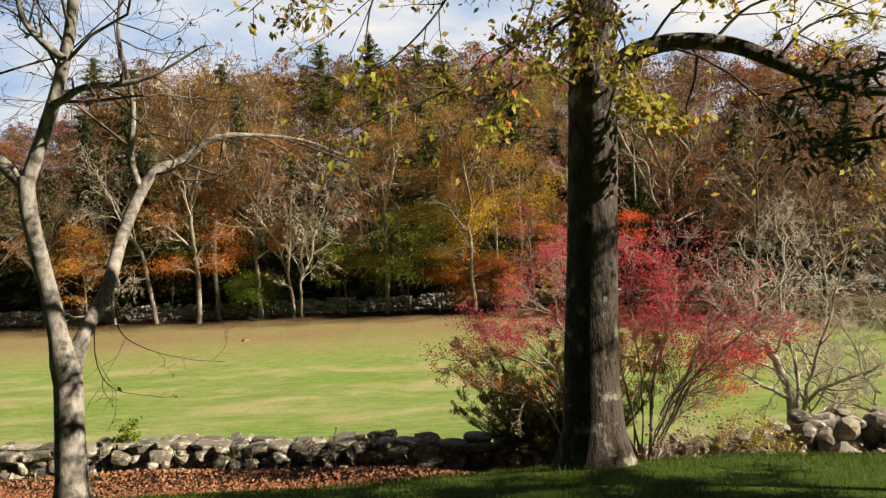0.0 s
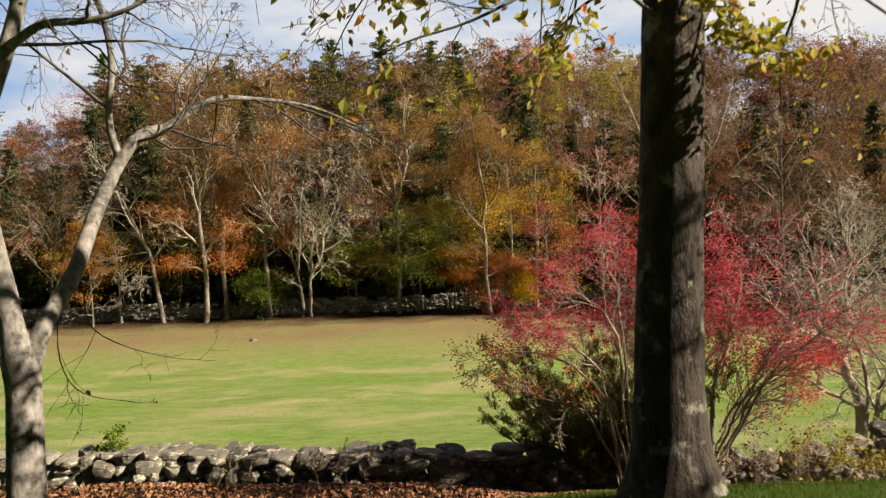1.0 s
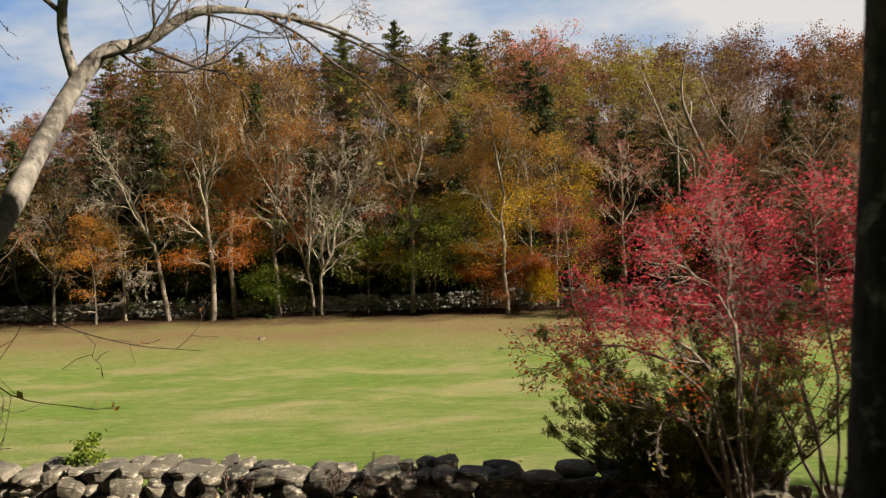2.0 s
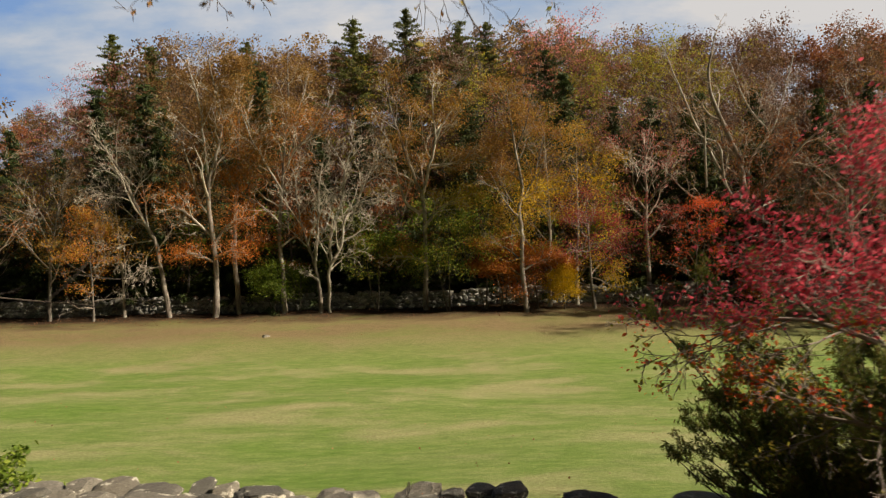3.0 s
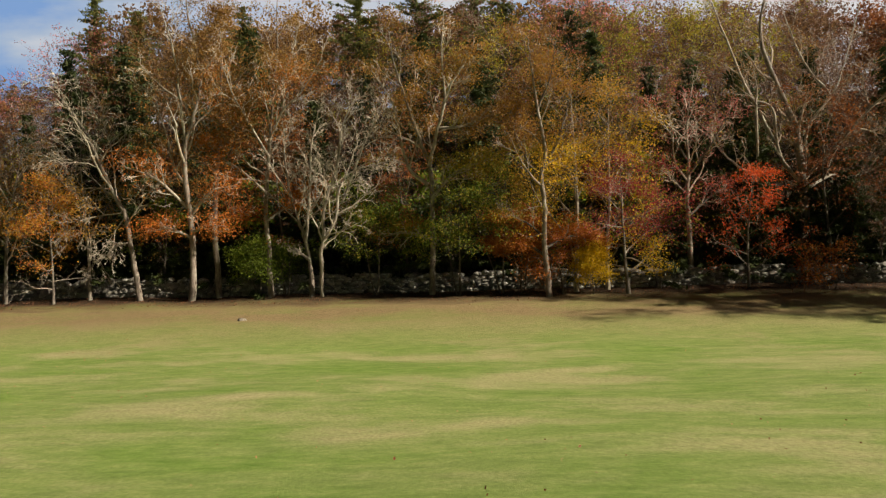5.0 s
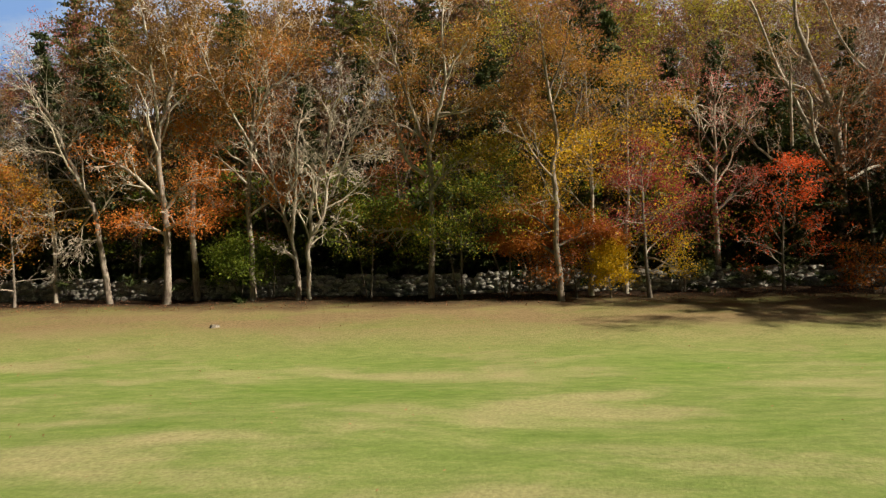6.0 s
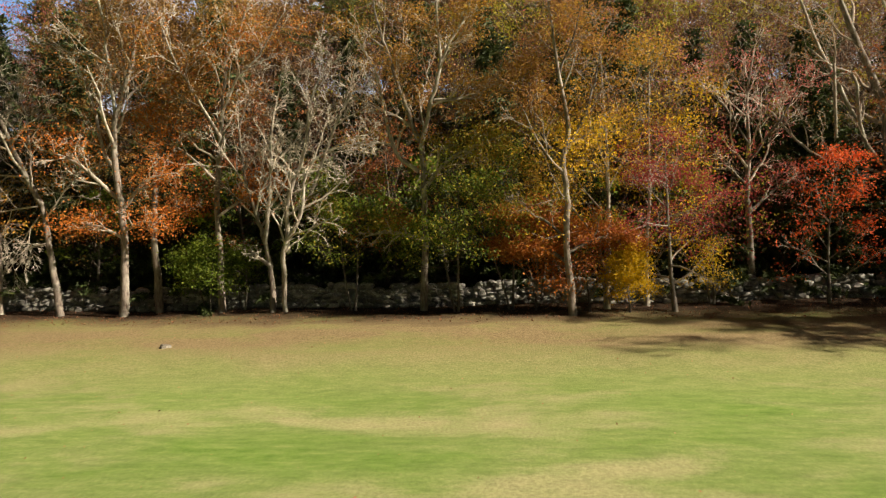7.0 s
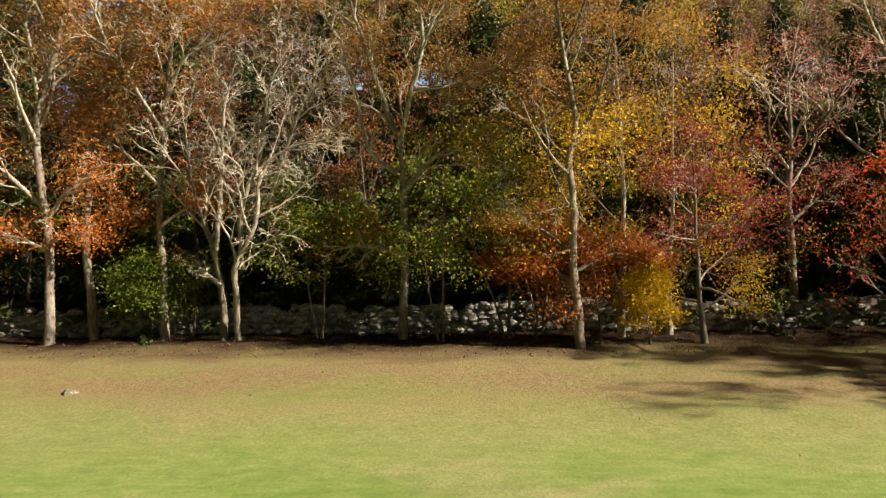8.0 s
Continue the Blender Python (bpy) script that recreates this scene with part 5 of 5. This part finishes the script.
KINDS = [
    ("ochre_tree", 16, [(LEAF_TAN, 15, 0.125, 0.3, 1.0, 0.95, 0.42)], "hill tree with ochre-brown autumn leaves"),
    ("brown_tree", 15.5, [(LEAF_DULL, 15, 0.125, 0.3, 1.0, 0.95, 0.42)], "hill tree with dull brown leaves"),
    ("bare_tree", 15.5, [(LEAF_MAUVE, 9, 0.1, 0.3, 1.0, 0.8, 0.45)], "nearly bare grey-brown hill tree"),
    ("rust_tree", 15, [(LEAF_RUSSET, 14, 0.125, 0.3, 1.0, 0.9, 0.42)], "hill tree with rust-red leaves"),
    ("olive_tree", 16, [(LEAF_OLIVE, 14, 0.125, 0.3, 1.0, 0.9, 0.42)], "hill tree with olive-yellow leaves"),
    ("pink_tree", 16.5, [(LEAF_PINK, 12, 0.11, 0.35, 1.0, 0.95, 0.42)], "hill tree with faded pink-red leaves"),
]
protos = []
for i, (name, h, leaves, label) in enumerate(KINDS):
    for k in range(2):
        protos.append(tree(name, at_ground(-70 - 5 * i, 84 + 6 * k), h, 0.2, 300 + i * 2 + k, WOOD, BARK_GREY, TWIG if name == "bare_tree" else TWIG_DARK, leaves, label=label, group=HILL))
# trees of the far rows: smaller, closed crowns
for i, (name, h, leaves, label) in enumerate(KINDS):
    mat, per, size, low, high, share, spread = leaves[0]
    protos.append(tree(name, at_ground(-70 - 5 * i, 98), h, 0.2, 330 + i, WOOD, BARK_GREY, TWIG_DARK, [(mat, per, size * 1.9, low, high, 1.3, spread * 1.3)], label=label, group=HILL))
tallness = [max(v.co.z for ob in t.children if ob.name.startswith("branchwork") for v in ob.data.vertices) for t in protos]
# pick of kinds along the hill; pink ones stand at known places
rnd = random.Random(17)
placed = [(5.8, 73.0, 10, 27.2), (9.0, 74.0, 11, 25.8), (-35.5, 72, 10, 24.6), (-38, 73, 11, 23.6), (12.3, 70.0, 8, 24.4), (14.5, 71, 9, 24.0), (11.0, 66.0, 11, 17.5), (21.5, 55.8, 4, 9.0), (24.5, 56.2, 5, 10.0), (28.0, 55.6, 4, 9.5), (31.0, 57, 5, 11.0), (26.0, 60, 4, 13.0), (22.5, 60, 5, 13.0)]
weights = (0, 0, 1, 1, 1, 2, 3, 4, 0, 1)
for row, (y, top) in enumerate(((58.0, 14.0), (62, 18.5), (67, 22.0), (72, 24.3), (77, 26.0), (83, 27.6), (89, 29.0))):
    x = -60 + 3 * (row % 2)
    while x < 60:
        if abs(x) > y * 0.59 + 0.5:
            x += 5
            continue
        kind = rnd.choice(weights)
        if x > 8 and rnd.random() < 0.45:
            kind = 2
        placed.append((x + rnd.uniform(-1.5, 1.5), y + rnd.uniform(-2, 2), 2 * len(KINDS) + kind if row > 3 else kind * 2 + rnd.randrange(2), top + rnd.uniform(-1.8, 1.2) - min(7.0, max(0.0, (-x - 31) * 0.75))))
        x += rnd.uniform(6.0, 9.0) if row == 0 else rnd.uniform(3.9, 5.4) if row < 4 else rnd.uniform(3.8, 5.2)
# unseen trees added to the east, keeping the sun out of the wood
placed += [(x + rnd.uniform(-1.5, 1.5), y + rnd.uniform(-1.5, 1.5), rnd.choice(weights) * 2 + rnd.randrange(2), top) for y, top in ((58, 15.0), (66, 20.0)) for x in np.arange(0.59 * y + 3, 70, 7.0)]
for x, y, kind, top in placed:
    p = at_ground(x, y, 0.1)
    size = max(0.35, (top - p[2]) / tallness[kind])
    copy_thing(protos[kind], pose(*p, 0, 0, rnd.uniform(0, 360)) @ Matrix.Scale(size, 4))

# brushy undergrowth between the hill trees
THICKET = Habit(counts=(5, 4, 2), angles=(0.8, 0.7, 0.7), ratios=(0.5, 0.55, 0.5), rise=(0.0, 0.05, 0.03, 0.02), wander=(0.06, 0.16, 0.2, 0.2), start=0.1, thin=0.012)
brush = [tree("hill_shrub", at_ground(-75, 70 + 4 * i), 5.5, 0.06, 400 + i, THICKET, BARK_GREY, TWIG, [(mat, 5, 0.15, 0.05, 1.0, 0.7, 0.45)], ((0.3, 0, 1, 1), (-0.25, 0.15, 0.9, 1)), label, "shrub", HILL) for i, (mat, label) in enumerate(((LEAF_BROWN, "brown brushy shrub on the wooded hill"), (LEAF_OCHRE, "ochre brushy shrub on the wooded hill"), (LEAF_OLIVE, "olive brushy shrub on the wooded hill"), (LEAF_RUST, "rusty brushy shrub on the wooded hill")))]
for row, y in enumerate((66, 73)):
    x = -0.6 * y + rnd.uniform(0, 3)
    while x < 0.6 * y:
        copy_thing(brush[rnd.choice((0, 0, 1, 1, 2, 3))], pose(*at_ground(x, y + rnd.uniform(-2, 2), 0.1), 0, 0, rnd.uniform(0, 360)) @ Matrix.Scale(rnd.uniform(0.7, 1.3), 4))
        x += rnd.uniform(5.5, 8.5)

# ---- utility pole at the wood edge ----
pole = group_root("utility_pole", at_ground(15.1, 56.9), "thin weathered grey wooden utility pole among the trees", "utility pole")
mesh_object("shaft", *tubes([([Vector((-0.012 * i, 0, i * 1.1 - 0.3)) for i in range(11)], [0.11 - 0.004 * i for i in range(11)], 10)]), BARK_PALE, pole)
mesh_object("crossarm", *tubes([([Vector((-0.7, 0, 10.2)), Vector((0.5, 0, 10.2))], [0.05, 0.05], 4)]), BARK_PALE, pole)


mesh_object("cable", *tubes([([Vector((-0.1 - 48 * f, 1.5 * f, 6.4 - 2.6 * f * (1 - f) - 1.0 * f)) for f in [i / 16 for i in range(17)]], [0.014] * 17, 4)]), TWIG_DARK, pole, "thin dark cable")


post = group_root("trail_post", at_ground(-8.0, 57.5), "dark wooden post with a small pink marker plate in the wood", "post")
mesh_object("shaft", *tubes([([Vector((0, 0, -0.2)), Vector((0, 0, 0.8)), Vector((0, 0, 1.62))], [0.09, 0.085, 0.08], 6)]), TWIG_DARK, post)
plate_mat, _, _, plate_shader = material("pink_plate")
plate_shader.inputs["Base Color"].default_value, plate_shader.inputs["Roughness"].default_value = (0.55, 0.25, 0.22, 1), 0.5
bm = bmesh.new()
bmesh.ops.create_cube(bm, size=1)
bmesh.ops.scale(bm, vec=(0.2, 0.02, 0.16), verts=bm.verts)
bmesh.ops.translate(bm, vec=(0, -0.1, 1.5), verts=bm.verts)
bmesh.ops.bevel(bm, geom=list(bm.edges), offset=0.006, segments=1, affect="EDGES")
plate_mesh = bpy.data.meshes.new("marker_plate")
bm.to_mesh(plate_mesh)
bm.free()
plate_mesh.materials.append(plate_mat)
plate = new("marker_plate", plate_mesh)
plate.parent = post


# ---- litter and grass ----
def scatter(name, rng, n, x0, x1, y0, y1, size, mat, label, category, lift=0.01, flat=0.9):
    x, y = rng.uniform(x0, x1, n), rng.uniform(y0, y1, n) + rng.normal(0, 0.14, n)
    s = np.stack([x, y, ground_z(x, y) + lift], -1)
    v, q = leaf_quads(rng, s, 1, size, 0.0, flat, 0.6)
    return tagged(mesh_object(name, v, q, mat, smooth=False), label, category, kind="stuff")


rng = np.random.default_rng(9)
scatter("leaf_litter", rng, 26000, -13, 12, 9.6, 11.2, 0.03, LITTER, "red-brown fallen leaves heaped along the stone wall", "fallen leaves", 0.03, 0.5)
scatter("leaf_litter", rng, 6000, -34, 34, 50.5, 55, 0.038, LITTER, "brown fallen leaves under the wood-edge trees", "fallen leaves", 0.02, 0.7)
scatter("scattered_leaves", rng, 700, -22, 22, 13, 50, 0.026, LITTER, "dry leaves scattered over the mown field", "fallen leaves", 0.02, 0.7)


def blades(name, rng, n, x0, x1, y0, y1, height, label):
    x, y = rng.uniform(x0, x1, n), rng.uniform(y0, y1, n)
    z = ground_z(x, y)
    a, h = rng.uniform(0, 6.28, n), height * rng.uniform(0.5, 1.4, n)
    w = 0.0026 + 0.0 * h
    dx, dy = np.cos(a), np.sin(a)
    bx, by = rng.normal(0, 0.35, n) * h, rng.normal(0, 0.35, n) * h
    v = np.stack([np.stack([x - dx * w, y - dy * w, z - 0.01], -1), np.stack([x + dx * w, y + dy * w, z - 0.01], -1), np.stack([x + bx + dx * w * 0.3, y + by + dy * w * 0.3, z + h], -1), np.stack([x + bx - dx * w * 0.3, y + by - dy * w * 0.3, z + h], -1)], 1).reshape(-1, 3)
    return tagged(mesh_object(name, v, np.arange(n * 4).reshape(-1, 4), BLADES, smooth=False), label, "grass", kind="stuff")


blades("lawn_grass", rng, 40000, -5.5, 5.5, 5.0, 9.6, 0.04, "lush green lawn grass on the bank")
tree("wall_weed", at_ground(-5.45, 12.4), 1.0, 0.008, 61, Habit(counts=(7, 4), angles=(0.8, 0.7), ratios=(0.4, 0.5), start=0.2, thin=0.002), TWIG, TWIG, [(LEAF_GREEN, 8, 0.03, 0.1, 1.0, 1.0, 0.05)], ((0, 0, 1, 1), (0.3, 0, 0.7, 1), (-0.2, 0.1, 0.8, 1)), "small fresh green weed growing behind the wall", "weed")
